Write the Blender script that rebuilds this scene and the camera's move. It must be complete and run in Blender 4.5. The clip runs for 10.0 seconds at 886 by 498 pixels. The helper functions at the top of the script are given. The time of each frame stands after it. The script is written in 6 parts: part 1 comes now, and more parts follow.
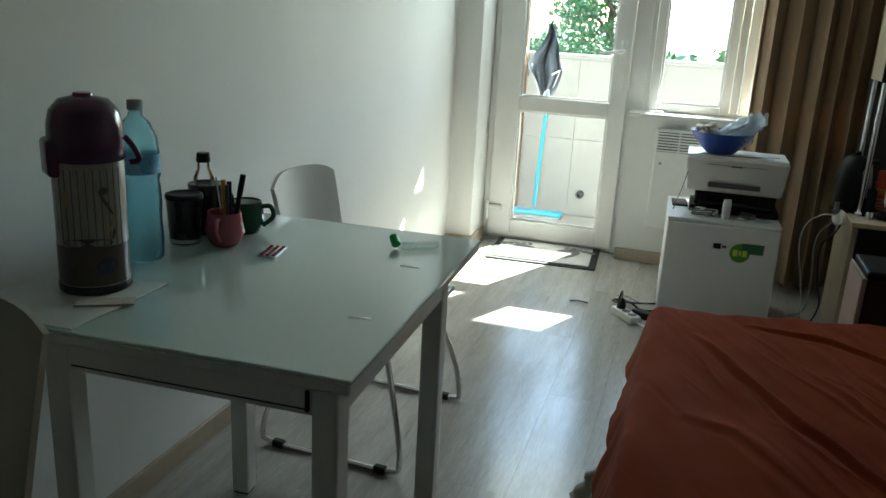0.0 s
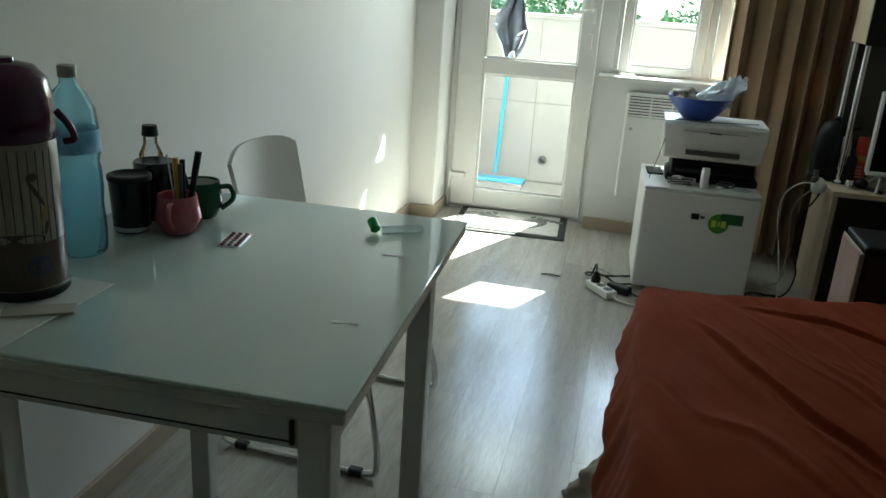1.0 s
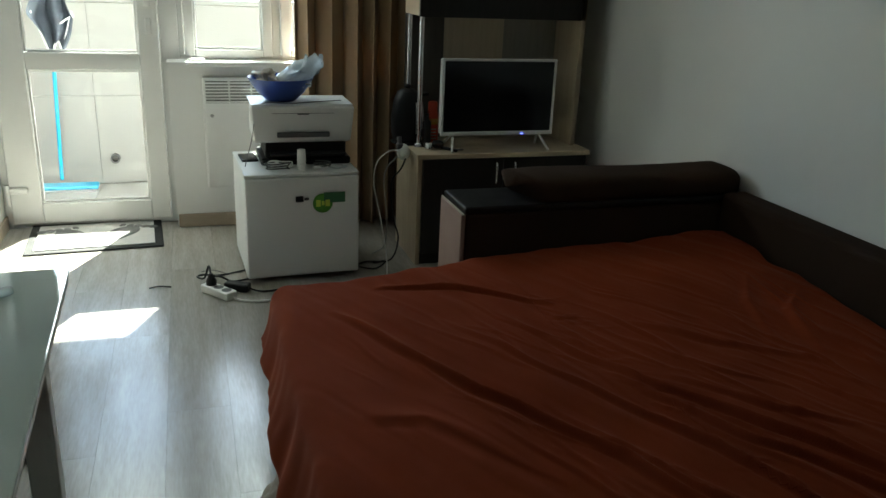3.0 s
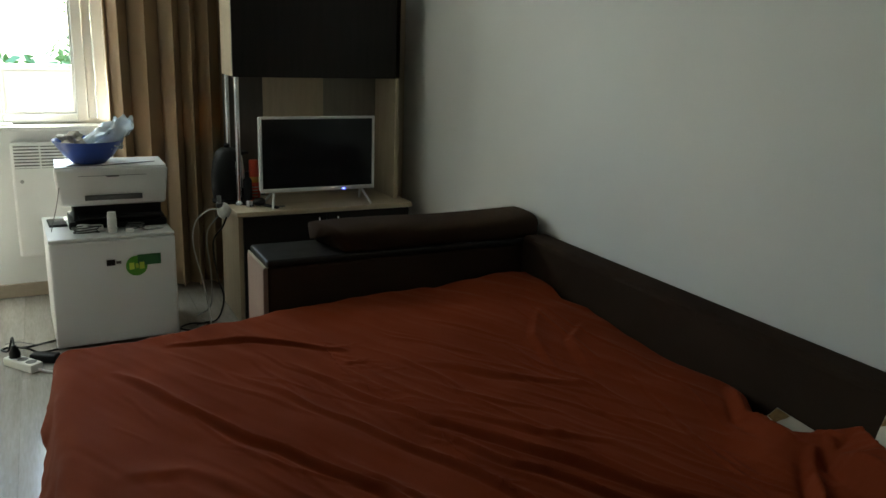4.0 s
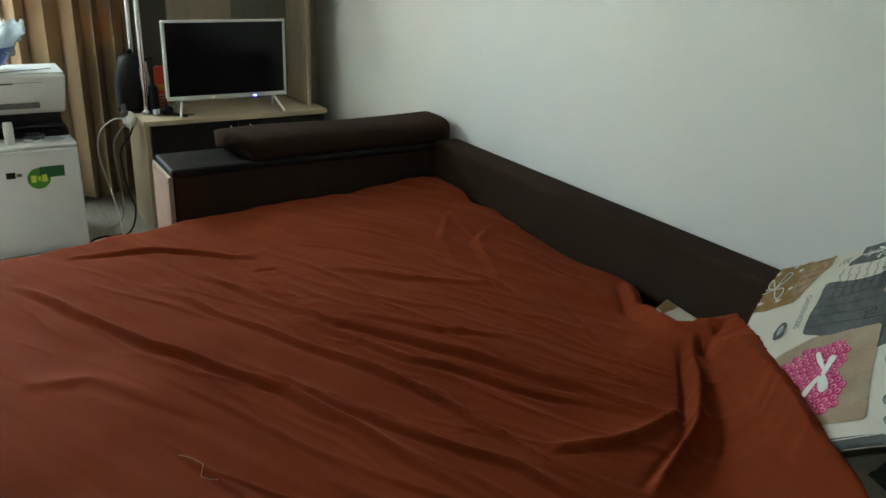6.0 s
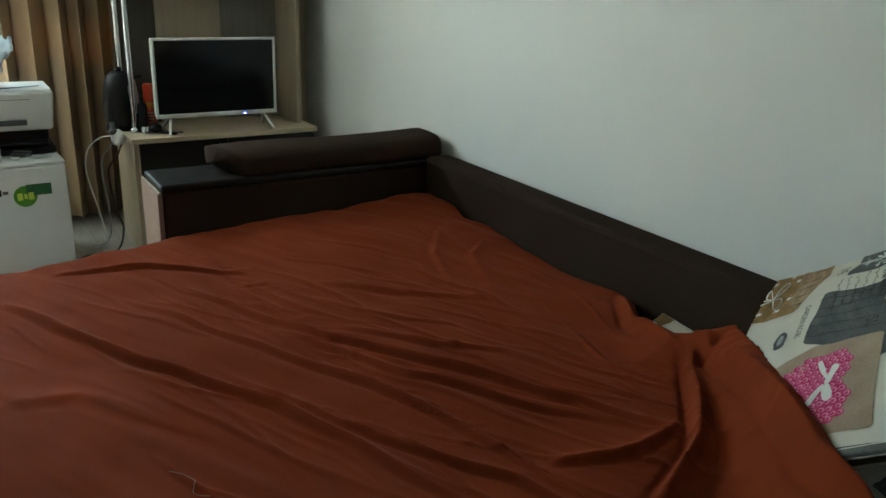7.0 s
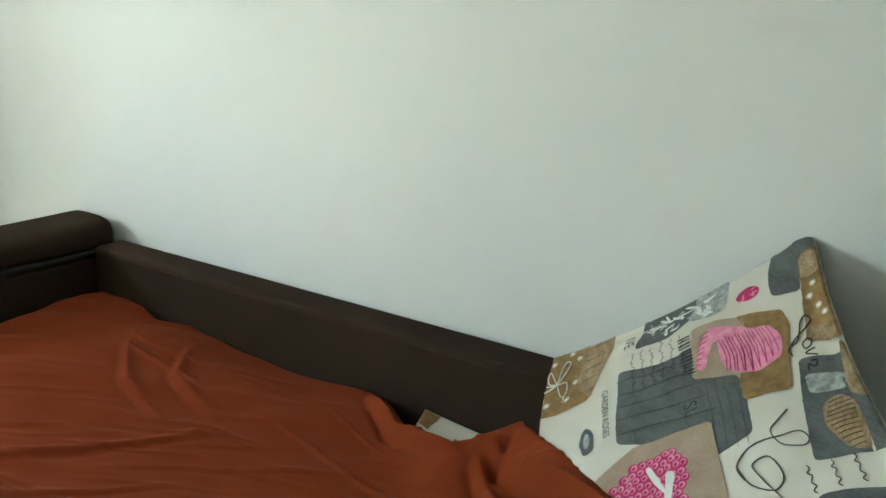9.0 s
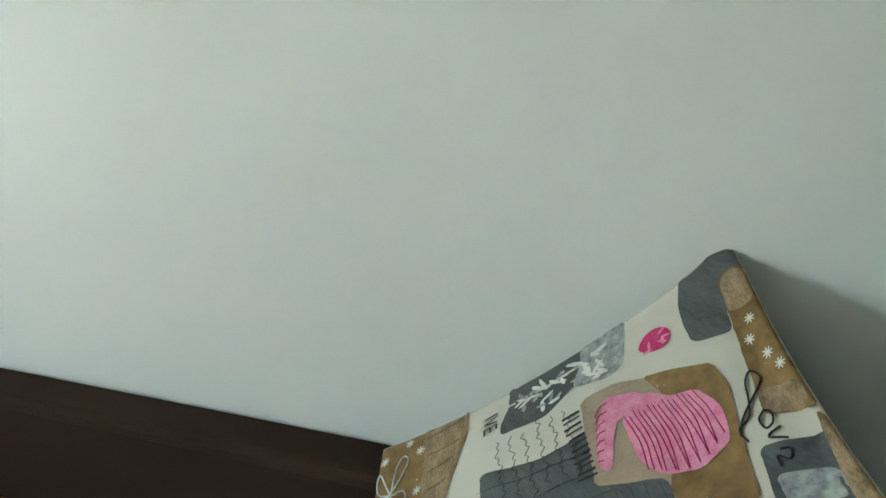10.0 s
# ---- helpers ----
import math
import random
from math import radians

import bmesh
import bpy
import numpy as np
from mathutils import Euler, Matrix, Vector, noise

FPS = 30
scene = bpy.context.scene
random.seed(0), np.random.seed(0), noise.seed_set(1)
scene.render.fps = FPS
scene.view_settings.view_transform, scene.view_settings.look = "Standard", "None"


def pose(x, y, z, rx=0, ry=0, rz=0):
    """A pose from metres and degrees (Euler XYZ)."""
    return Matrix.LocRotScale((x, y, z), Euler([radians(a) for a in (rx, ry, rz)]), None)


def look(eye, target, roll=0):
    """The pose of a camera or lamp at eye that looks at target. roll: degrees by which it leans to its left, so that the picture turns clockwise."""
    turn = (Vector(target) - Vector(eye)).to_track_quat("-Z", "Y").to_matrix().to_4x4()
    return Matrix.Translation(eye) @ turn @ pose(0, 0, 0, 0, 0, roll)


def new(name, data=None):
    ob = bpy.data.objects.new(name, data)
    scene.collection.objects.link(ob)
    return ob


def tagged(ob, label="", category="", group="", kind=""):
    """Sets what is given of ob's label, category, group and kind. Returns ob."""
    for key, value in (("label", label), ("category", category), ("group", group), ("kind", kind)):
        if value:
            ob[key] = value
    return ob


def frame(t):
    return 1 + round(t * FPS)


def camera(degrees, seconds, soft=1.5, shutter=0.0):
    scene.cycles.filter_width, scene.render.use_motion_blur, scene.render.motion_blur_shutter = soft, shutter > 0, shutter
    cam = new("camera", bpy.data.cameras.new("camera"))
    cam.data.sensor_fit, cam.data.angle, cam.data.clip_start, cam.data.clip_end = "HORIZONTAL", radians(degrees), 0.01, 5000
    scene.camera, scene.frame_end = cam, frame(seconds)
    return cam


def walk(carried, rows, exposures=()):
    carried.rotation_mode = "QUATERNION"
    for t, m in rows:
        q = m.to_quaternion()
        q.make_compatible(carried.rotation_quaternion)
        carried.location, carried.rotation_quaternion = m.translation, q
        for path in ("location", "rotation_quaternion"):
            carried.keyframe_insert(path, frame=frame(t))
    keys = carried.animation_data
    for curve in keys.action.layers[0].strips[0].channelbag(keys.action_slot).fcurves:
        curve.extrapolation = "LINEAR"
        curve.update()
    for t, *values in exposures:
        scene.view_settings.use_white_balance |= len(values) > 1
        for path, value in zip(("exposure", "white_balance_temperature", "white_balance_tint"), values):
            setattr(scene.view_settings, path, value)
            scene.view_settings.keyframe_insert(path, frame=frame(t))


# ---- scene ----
cam = camera(58.2, 10.0)
PATH = [
    (0, (1.339, -0.905, 1.328), (0.782, 0.932, 0.766), 3.1),
    (0.5, (1.272, -0.839, 1.31), (0.717, 0.972, 0.668), 3.8),
    (1, (1.186, -0.713, 1.312), (0.771, 1.134, 0.665), 3.7),
    (1.5, (1.147, -0.533, 1.303), (0.796, 1.327, 0.658), 3.7),
    (2, (1.151, -0.384, 1.322), (0.961, 1.493, 0.659), 4.0),
    (2.5, (1.128, -0.445, 1.336), (1.356, 1.423, 0.66), 3.3),
    (3, (1.085, -0.535, 1.345), (1.67, 1.26, 0.686), 2.5),
    (3.2, (1.09, -0.566, 1.341), (1.777, 1.207, 0.721), 2.3),
    (4.3, (1.383, -0.701, 1.334), (2.297, 1.007, 0.838), 1.8),
    (4.5, (1.395, -0.699, 1.336), (2.347, 0.976, 0.797), 1.9),
    (5, (1.409, -0.741, 1.308), (2.409, 0.872, 0.676), 2.0),
    (5.5, (1.402, -0.74, 1.334), (2.397, 0.842, 0.623), 1.9),
    (6.8, (1.349, -0.767, 1.312), (2.321, 0.828, 0.598), 2.9),
    (7, (1.37, -0.73, 1.302), (2.391, 0.857, 0.64), 2.3),
    (7.5, (1.344, -0.632, 1.297), (2.539, 0.861, 0.711), 1.6),
    (8, (1.381, -0.58, 1.295), (2.671, 0.84, 0.729), 1.9),
    (8.5, (1.511, -0.511, 1.29), (2.925, 0.785, 0.725), 2.1),
    (9, (1.581, -0.339, 1.299), (3.183, 0.73, 0.759), 1.6),
    (9.5, (1.691, -0.227, 1.275), (3.412, 0.678, 0.808), 0.6),
    (10, (2.051, -0.141, 1.197), (3.858, 0.565, 0.71), 0.3),
]
EXPOSURES = [(0, 3.53, 6100, -7), (1, 3.55, 6150, -7), (1.5, 3.65, 6200, -6), (2.5, 3.5, 6250, -6), (3.2, 3.45, 6350, -5), (4.5, 4.35, 6700, -4), (5, 4.83, 6600, -5), (5.7, 5.08, 6430, -6), (7, 4.73, 6180, -9), (7.5, 5.43, 6330, -7), (8, 5.48, 6380, -7), (9, 5.53, 6280, -8), (9.5, 5.58, 6230, -8), (10, 5.38, 6150, -7)]
walk(cam, [(t, look(eye, aim, roll)) for t, eye, aim, roll in PATH], EXPOSURES)

# ---- light ----
SUN_DIR = Vector((0.34, 0.76, 0.63)).normalized()
SUN_EL = math.asin(SUN_DIR.z)
world = bpy.data.worlds.new("sky")
scene.world = world
world.use_nodes = True
wn = world.node_tree.nodes
sky = wn.new("ShaderNodeTexSky")
sky.sky_type, sky.sun_disc = "NISHITA", False
sky.sun_elevation, sky.sun_rotation = SUN_EL, math.atan2(SUN_DIR.x, SUN_DIR.y)
sky.air_density, sky.dust_density = 1.0, 0.8
wn["Background"].inputs["Strength"].default_value = 0.15
world.node_tree.links.new(sky.outputs["Color"], wn["Background"].inputs["Color"])
sun = new("sun", bpy.data.lights.new("sun", "SUN"))
sun.data.energy, sun.data.angle, sun.data.color = 5.0, radians(0.6), (1.0, 0.95, 0.87)
sun.matrix_world = look(SUN_DIR * 20, (0, 0, 0))


def sky_lamp(x0, x1, z0, z1, y, watts):
    """Daylight through the upper part of an opening."""
    d = bpy.data.lights.new("window_daylight", "AREA")
    d.shape, d.size, d.size_y, d.energy, d.color = "RECTANGLE", x1 - x0, z1 - z0, watts, (0.93, 0.97, 1.0)
    ob = new("window_daylight", d)
    c = Vector(((x0 + x1) / 2, y, (z0 + z1) / 2))
    ob.matrix_world = look(c, c + Vector((0.08, -1, -0.25)))


sky_lamp(0.36, 0.84, 1.62, 1.9, 3.83, 0.5)
sky_lamp(1.12, 1.46, 1.62, 2.1, 3.83, 0.5)


# ---- materials ----
def material(name, base, second=None, rough=0.5, metal=0.0, scale=8.0, fine=120.0, amount=0.5, bump=0.15,
             stretch=(1, 1, 1), bump_dist=0.002, coat=0.0, sheen=0.0, vary=0.0, rough_vary=0.1, shine=0.5):
    """A surface with large blotches between two colours, fine grain, uneven gloss and fine relief."""
    m = bpy.data.materials.new(name)
    m.use_nodes = True
    n, l = m.node_tree.nodes, m.node_tree.links
    b = n["Principled BSDF"]
    second = second or tuple(c * 0.82 for c in base)
    co = n.new("ShaderNodeTexCoord")
    mp = n.new("ShaderNodeMapping")
    mp.inputs["Scale"].default_value = stretch
    l.new(co.outputs["Object"], mp.inputs["Vector"])
    big = n.new("ShaderNodeTexNoise")
    big.inputs["Scale"].default_value, big.inputs["Detail"].default_value = scale, 4
    tiny = n.new("ShaderNodeTexNoise")
    tiny.inputs["Scale"].default_value, tiny.inputs["Detail"].default_value = fine, 3
    vec = mp.outputs["Vector"]
    if vary:
        info = n.new("ShaderNodeObjectInfo")
        add = n.new("ShaderNodeVectorMath")
        add.operation = "ADD"
        mul = n.new("ShaderNodeMath")
        mul.operation = "MULTIPLY"
        mul.inputs[1].default_value = 37.0
        l.new(info.outputs["Random"], mul.inputs[0])
        l.new(vec, add.inputs[0])
        l.new(mul.outputs[0], add.inputs[1])
        vec = add.outputs[0]
    l.new(vec, big.inputs["Vector"])
    l.new(vec, tiny.inputs["Vector"])
    mid = n.new("ShaderNodeMix")
    mid.data_type = "FLOAT"
    mid.inputs[0].default_value = 0.4
    l.new(big.outputs["Fac"], mid.inputs[2])
    l.new(tiny.outputs["Fac"], mid.inputs[3])
    ramp = n.new("ShaderNodeMapRange")
    ramp.inputs["From Min"].default_value, ramp.inputs["From Max"].default_value = 0.5 - 0.25 / max(amount, 0.05) * 0.5, 0.5 + 0.25 / max(amount, 0.05) * 0.5
    l.new(mid.outputs[0], ramp.inputs["Value"])
    mix = n.new("ShaderNodeMix")
    mix.data_type = "RGBA"
    mix.inputs[6].default_value, mix.inputs[7].default_value = (*base, 1), (*second, 1)
    l.new(ramp.outputs[0], mix.inputs[0])
    out = mix.outputs[2]
    if vary:
        hsv = n.new("ShaderNodeHueSaturation")
        val = n.new("ShaderNodeMapRange")
        val.inputs["To Min"].default_value, val.inputs["To Max"].default_value = 1 - vary, 1 + vary
        l.new(info.outputs["Random"], val.inputs["Value"])
        l.new(val.outputs[0], hsv.inputs["Value"])
        l.new(out, hsv.inputs["Color"])
        out = hsv.outputs[0]
    l.new(out, b.inputs["Base Color"])
    rr = n.new("ShaderNodeMapRange")
    rr.inputs["To Min"].default_value, rr.inputs["To Max"].default_value = max(rough - rough_vary, 0.02), min(rough + rough_vary, 1)
    l.new(big.outputs["Fac"], rr.inputs["Value"])
    l.new(rr.outputs[0], b.inputs["Roughness"])
    b.inputs["Metallic"].default_value = metal
    b.inputs["Coat Weight"].default_value = coat
    b.inputs["Specular IOR Level"].default_value = shine
    b.inputs["Sheen Weight"].default_value = sheen
    if bump:
        bp = n.new("ShaderNodeBump")
        bp.inputs["Strength"].default_value, bp.inputs["Distance"].default_value = bump, bump_dist
        l.new(tiny.outputs["Fac"], bp.inputs["Height"])
        l.new(bp.outputs["Normal"], b.inputs["Normal"])
    return m


def glass_material(name, tint=(1, 1, 1), gloss_rough=0.02):
    """A thin clear pane: see-through, with a mirror gloss that grows at grazing angles."""
    m = bpy.data.materials.new(name)
    m.use_nodes = True
    n, l = m.node_tree.nodes, m.node_tree.links
    n.remove(n["Principled BSDF"])
    tr, gl, mx, fr = (n.new("ShaderNodeBsdf" + k) if k in ("Transparent", "Glossy") else n.new("ShaderNode" + k) for k in ("Transparent", "Glossy", "MixShader", "Fresnel"))
    tr.inputs["Color"].default_value = (*tint, 1)
    gl.inputs["Roughness"].default_value = gloss_rough
    fr.inputs["IOR"].default_value = 1.45
    l.new(fr.outputs[0], mx.inputs[0])
    l.new(tr.outputs[0], mx.inputs[1])
    l.new(gl.outputs[0], mx.inputs[2])
    l.new(mx.outputs[0], n["Material Output"].inputs["Surface"])
    return m


def glow_material(name, color, strength):
    m = bpy.data.materials.new(name)
    m.use_nodes = True
    b = m.node_tree.nodes["Principled BSDF"]
    b.inputs["Emission Color"].default_value, b.inputs["Emission Strength"].default_value = (*color, 1), strength
    return m


def plastic(name, base, rough=0.4, **k):
    return material(name, base, tuple(c * 0.9 for c in base), rough, amount=0.3, bump=0.04, scale=14, fine=400, **k)


M_WALL = material("white_wall_paint", (0.78, 0.78, 0.76), (0.73, 0.735, 0.725), 0.75, scale=1.6, fine=260, amount=0.45, bump=0.12, bump_dist=0.001)
M_CEIL = material("ceiling_paint", (0.8, 0.8, 0.78), None, 0.85, amount=0.2)
M_FLOOR = material("grey_oak_laminate", (0.44, 0.415, 0.38), (0.275, 0.255, 0.228), 0.22, scale=4, fine=26, amount=0.6, stretch=(6, 0.7, 1), bump=0.03, bump_dist=0.0008, vary=0.07, rough_vary=0.08)
M_UNDER = material("floor_underlay", (0.12, 0.11, 0.1), rough=0.9)
M_SKIRT = material("beige_oak_skirting", (0.42, 0.35, 0.27), (0.34, 0.28, 0.21), 0.45, stretch=(3, 3, 12), scale=6, fine=60)
M_PVC = plastic("white_window_plastic", (0.8, 0.8, 0.78), 0.35)
M_PANE = glass_material("window_glass")
M_CONC = material("balcony_render", (0.38, 0.37, 0.35), (0.33, 0.32, 0.305), 0.85, scale=3, fine=180, bump=0.3)
M_TILE = material("balcony_tile", (0.38, 0.365, 0.34), (0.32, 0.305, 0.285), 0.5, scale=5, vary=0.06)
M_GREEN_GLASS = material("pale_green_table_glass", (0.50, 0.585, 0.55), (0.48, 0.57, 0.535), 0.04, scale=3, amount=0.2, bump=0, rough_vary=0.015, coat=0.5)
M_TABLE = material("worn_white_lacquer", (0.66, 0.66, 0.62), (0.56, 0.56, 0.52), 0.38, scale=6, fine=60, amount=0.4, stretch=(1, 1, 0.5), bump=0.06)
M_CHAIR = material("white_plywood_shell", (0.72, 0.71, 0.68), (0.65, 0.64, 0.61), 0.35, scale=5)
M_CREAM = material("cream_plywood_shell", (0.42, 0.38, 0.30), (0.36, 0.32, 0.25), 0.4, scale=5)
M_CHROME = material("brushed_chrome", (0.75, 0.75, 0.76), (0.62, 0.62, 0.63), 0.16, 1.0, scale=20, bump=0.02)
M_BLACK = plastic("black_plastic", (0.010, 0.010, 0.011), 0.45, shine=0.25)
M_GLOSS_BLACK = plastic("glossy_black_screen", (0.008, 0.008, 0.009), 0.08, shine=0.3)
M_RUST = material("rust_velour", (0.216, 0.039, 0.0125), (0.165, 0.029, 0.009), 0.95, scale=4, fine=420, amount=0.5, bump=0.35, bump_dist=0.0015, shine=0.06)
def add_creases(m, turn, across, along, strength, depth):
    """Fine sharp creases in the cloth that run one way."""
    n, l = m.node_tree.nodes, m.node_tree.links
    co, r1, r2 = n.new("ShaderNodeTexCoord"), n.new("ShaderNodeMapping"), n.new("ShaderNodeMapping")
    r1.inputs["Rotation"].default_value = (0, 0, radians(turn))
    r2.inputs["Scale"].default_value = (across, along, 1.5)
    nt = n.new("ShaderNodeTexNoise")
    nt.noise_type = "RIDGED_MULTIFRACTAL"
    nt.inputs["Scale"].default_value, nt.inputs["Detail"].default_value = 1.0, 3.0
    bp = n.new("ShaderNodeBump")
    bp.inputs["Strength"].default_value, bp.inputs["Distance"].default_value = strength, depth
    l.new(co.outputs["Object"], r1.inputs["Vector"])
    l.new(r1.outputs["Vector"], r2.inputs["Vector"])
    l.new(r2.outputs["Vector"], nt.inputs["Vector"])
    l.new(nt.outputs["Fac"], bp.inputs["Height"])
    l.new(n["Bump"].outputs["Normal"], bp.inputs["Normal"])
    l.new(bp.outputs["Normal"], n["Principled BSDF"].inputs["Normal"])


add_creases(M_RUST, 152.7, 22.0, 2.2, 0.6, 0.010)
RB = M_RUST.node_tree.nodes["Principled BSDF"]
RB.inputs["Sheen Weight"].default_value, RB.inputs["Sheen Roughness"].default_value, RB.inputs["Sheen Tint"].default_value = 0.1, 0.35, (1.0, 0.45, 0.3, 1)
M_BEIGE = material("beige_sheet", (0.42, 0.36, 0.28), (0.27, 0.23, 0.175), 0.9, scale=9, fine=300, bump=0.3, sheen=0.2)
M_SOFA = material("dark_brown_upholstery", (0.046, 0.028, 0.019), (0.033, 0.02, 0.014), 0.95, scale=5, fine=600, amount=0.5, bump=0.5, bump_dist=0.001, shine=0.08)
M_SOFA_TOP = material("black_brown_leatherette", (0.016, 0.014, 0.013), (0.011, 0.01, 0.009), 0.5, scale=12, fine=300, bump=0.3, shine=0.2)
M_SOFA_SIDE = material("mauve_brown_side_cloth", (0.30, 0.22, 0.19), (0.25, 0.18, 0.155), 0.9, fine=600, bump=0.4, shine=0.1)
M_OAK = material("light_oak_board", (0.52, 0.43, 0.31), (0.41, 0.33, 0.23), 0.45, scale=5, fine=50, amount=0.6, stretch=(10, 10, 0.8), bump=0.06)
M_OAK_FLAT = material("light_oak_top", (0.52, 0.43, 0.31), (0.41, 0.33, 0.23), 0.4, scale=5, fine=50, amount=0.6, stretch=(0.8, 10, 10), bump=0.06)
M_WENGE = material("dark_wenge_front", (0.02, 0.016, 0.014), (0.012, 0.01, 0.009), 0.35, scale=4, fine=60, amount=0.6, stretch=(10, 10, 0.8), bump=0.06, shine=0.2)
M_GREYOAK = material("grey_oak_board", (0.27, 0.25, 0.21), (0.2, 0.185, 0.155), 0.5, scale=5, fine=50, stretch=(10, 10, 0.8))
M_BROWNOAK = material("dark_brown_board", (0.075, 0.062, 0.047), (0.05, 0.042, 0.032), 0.5, scale=5, fine=50, stretch=(10, 10, 0.8))
M_CURTAIN = material("bronze_curtain_cloth", (0.43, 0.31, 0.195), (0.32, 0.23, 0.14), 0.42, scale=3, fine=500, amount=0.4, bump=0.25, bump_dist=0.001, stretch=(1, 1, 0.15))
M_FRIDGE = material("white_fridge_enamel", (0.74, 0.75, 0.75), (0.7, 0.71, 0.71), 0.33, scale=2, fine=500, amount=0.3, bump=0.1, bump_dist=0.0006)
M_SEAL = plastic("grey_seal", (0.35, 0.35, 0.34), 0.6)
M_HEATER = plastic("white_heater_enamel", (0.78, 0.78, 0.76), 0.35)
M_BLUE = plastic("blue_bowl_plastic", (0.012, 0.05, 0.30), 0.3)
M_MOP = plastic("turquoise_plastic", (0.03, 0.42, 0.68), 0.4)
M_RUBBER = material("black_rubber_rim", (0.02, 0.02, 0.02), None, 0.85, fine=500, bump=0.5)
M_MAT = material("light_grey_mat_pile", (0.62, 0.61, 0.58), (0.5, 0.49, 0.47), 0.95, scale=20, fine=500, bump=0.8)
M_MATPRINT = material("grey_mat_pile", (0.1, 0.1, 0.098), (0.2, 0.2, 0.195), 0.95, scale=30, fine=500, bump=0.8)
M_PURPLE = plastic("dark_plum_plastic", (0.055, 0.012, 0.04), 0.22)
M_THERMOS = material("printed_thermos_sheet", (0.30, 0.27, 0.225), (0.19, 0.16, 0.13), 0.3, scale=5, fine=30, amount=0.8, stretch=(14, 14, 1.2), bump=0.02)
M_BROWN = material("brown_print", (0.075, 0.05, 0.033), (0.04, 0.028, 0.02), 0.35, scale=20)
M_TANSIGN = material("tan_sleeve_print", (0.28, 0.19, 0.09), None, 0.35)
M_AMBERSIGN = material("amber_sleeve_print", (0.35, 0.2, 0.05), None, 0.35)
M_NAVYSIGN = material("navy_sleeve_print", (0.03, 0.03, 0.06), None, 0.35)
M_BOTTLE = glass_material("blue_bottle_plastic", (0.74, 0.93, 0.98), 0.08)
M_WATER = glass_material("bluish_water", (0.86, 0.96, 0.98), 0.02)
M_WATER.node_tree.nodes["Fresnel"].inputs["IOR"].default_value = 1.08
M_LABEL = material("blue_bottle_label", (0.1, 0.33, 0.55), (0.3, 0.5, 0.68), 0.4, scale=40, amount=0.9)
M_PINK = material("dusty_pink_glaze", (0.42, 0.1, 0.12), (0.35, 0.08, 0.1), 0.2, scale=8, bump=0.02)
M_GREEN = material("dark_green_glaze", (0.012, 0.09, 0.04), (0.008, 0.07, 0.03), 0.18, scale=8, bump=0.02)
M_CERAMIC = material("white_glaze", (0.75, 0.74, 0.7), None, 0.2)
M_MUG = material("black_mug_enamel", (0.012, 0.012, 0.013), None, 0.25, bump=0.03)
M_AMBER = plastic("amber_plastic", (0.55, 0.25, 0.04), 0.3)
M_FOIL = material("blister_foil", (0.75, 0.72, 0.72), None, 0.3, 0.8, fine=300, bump=0.3)
M_PILL = plastic("dark_red_capsule", (0.25, 0.02, 0.05), 0.25)
M_TUBE = glass_material("clear_tube", (0.95, 0.98, 0.96), 0.05)


def milky(m, color, share, ior):
    """Adds a cloudy, light-passing share to a clear material."""
    n, l = m.node_tree.nodes, m.node_tree.links
    n["Fresnel"].inputs["IOR"].default_value = ior
    tl, mx = n.new("ShaderNodeBsdfTranslucent"), n.new("ShaderNodeMixShader")
    df, m2 = n.new("ShaderNodeBsdfDiffuse"), n.new("ShaderNodeMixShader")
    tl.inputs["Color"].default_value = df.inputs["Color"].default_value = (*color, 1)
    mx.inputs[0].default_value, m2.inputs[0].default_value = share, 0.5
    l.new(tl.outputs[0], m2.inputs[1])
    l.new(df.outputs[0], m2.inputs[2])
    l.new(n["Transparent BSDF"].outputs[0], mx.inputs[1])
    l.new(m2.outputs[0], mx.inputs[2])
    l.new(mx.outputs[0], n["Mix Shader"].inputs[1])


milky(M_BOTTLE, (0.42, 0.76, 0.90), 0.3, 1.12)
milky(M_TUBE, (0.8, 0.86, 0.83), 0.4, 1.15)
M_LIME = plastic("bright_green_cap", (0.02, 0.45, 0.07), 0.3)
# near-white base paints the window's glint onto the clear table clips
M_CLIP_GLINT = plastic("clip_glint_white", (0.88, 0.88, 0.87), 0.25)
M_WHITE = plastic("white_plastic", (0.78, 0.78, 0.76), 0.4)
M_PRINTER = plastic("off_white_printer_plastic", (0.74, 0.73, 0.71), 0.35)
M_GREYP = plastic("dark_grey_plastic", (0.1, 0.1, 0.1), 0.45)
M_BAG = glass_material("thin_white_bag_film", (0.93, 0.95, 0.96), 0.2)
milky(M_BAG, (0.82, 0.86, 0.88), 0.7, 1.2)
M_BROWNBAG = material("crumpled_paper_bag", (0.33, 0.27, 0.2), (0.5, 0.47, 0.42), 0.7, scale=18, amount=0.9, bump=0.4)
M_RED = plastic("red_plastic", (0.6, 0.06, 0.02), 0.35)
M_STICKER = plastic("green_sticker", (0.09, 0.3, 0.03), 0.35)
M_STICKER_D = plastic("dark_green_sticker", (0.03, 0.13, 0.05), 0.35)
M_YELLOW = plastic("lime_yellow_print", (0.55, 0.65, 0.08), 0.4)
M_CLOTH = material("navy_grey_cloth", (0.045, 0.055, 0.075), (0.07, 0.08, 0.1), 0.95, fine=500, bump=0.5)
M_LED = glow_material("blue_led", (0.06, 0.08, 1.0), 2.5)
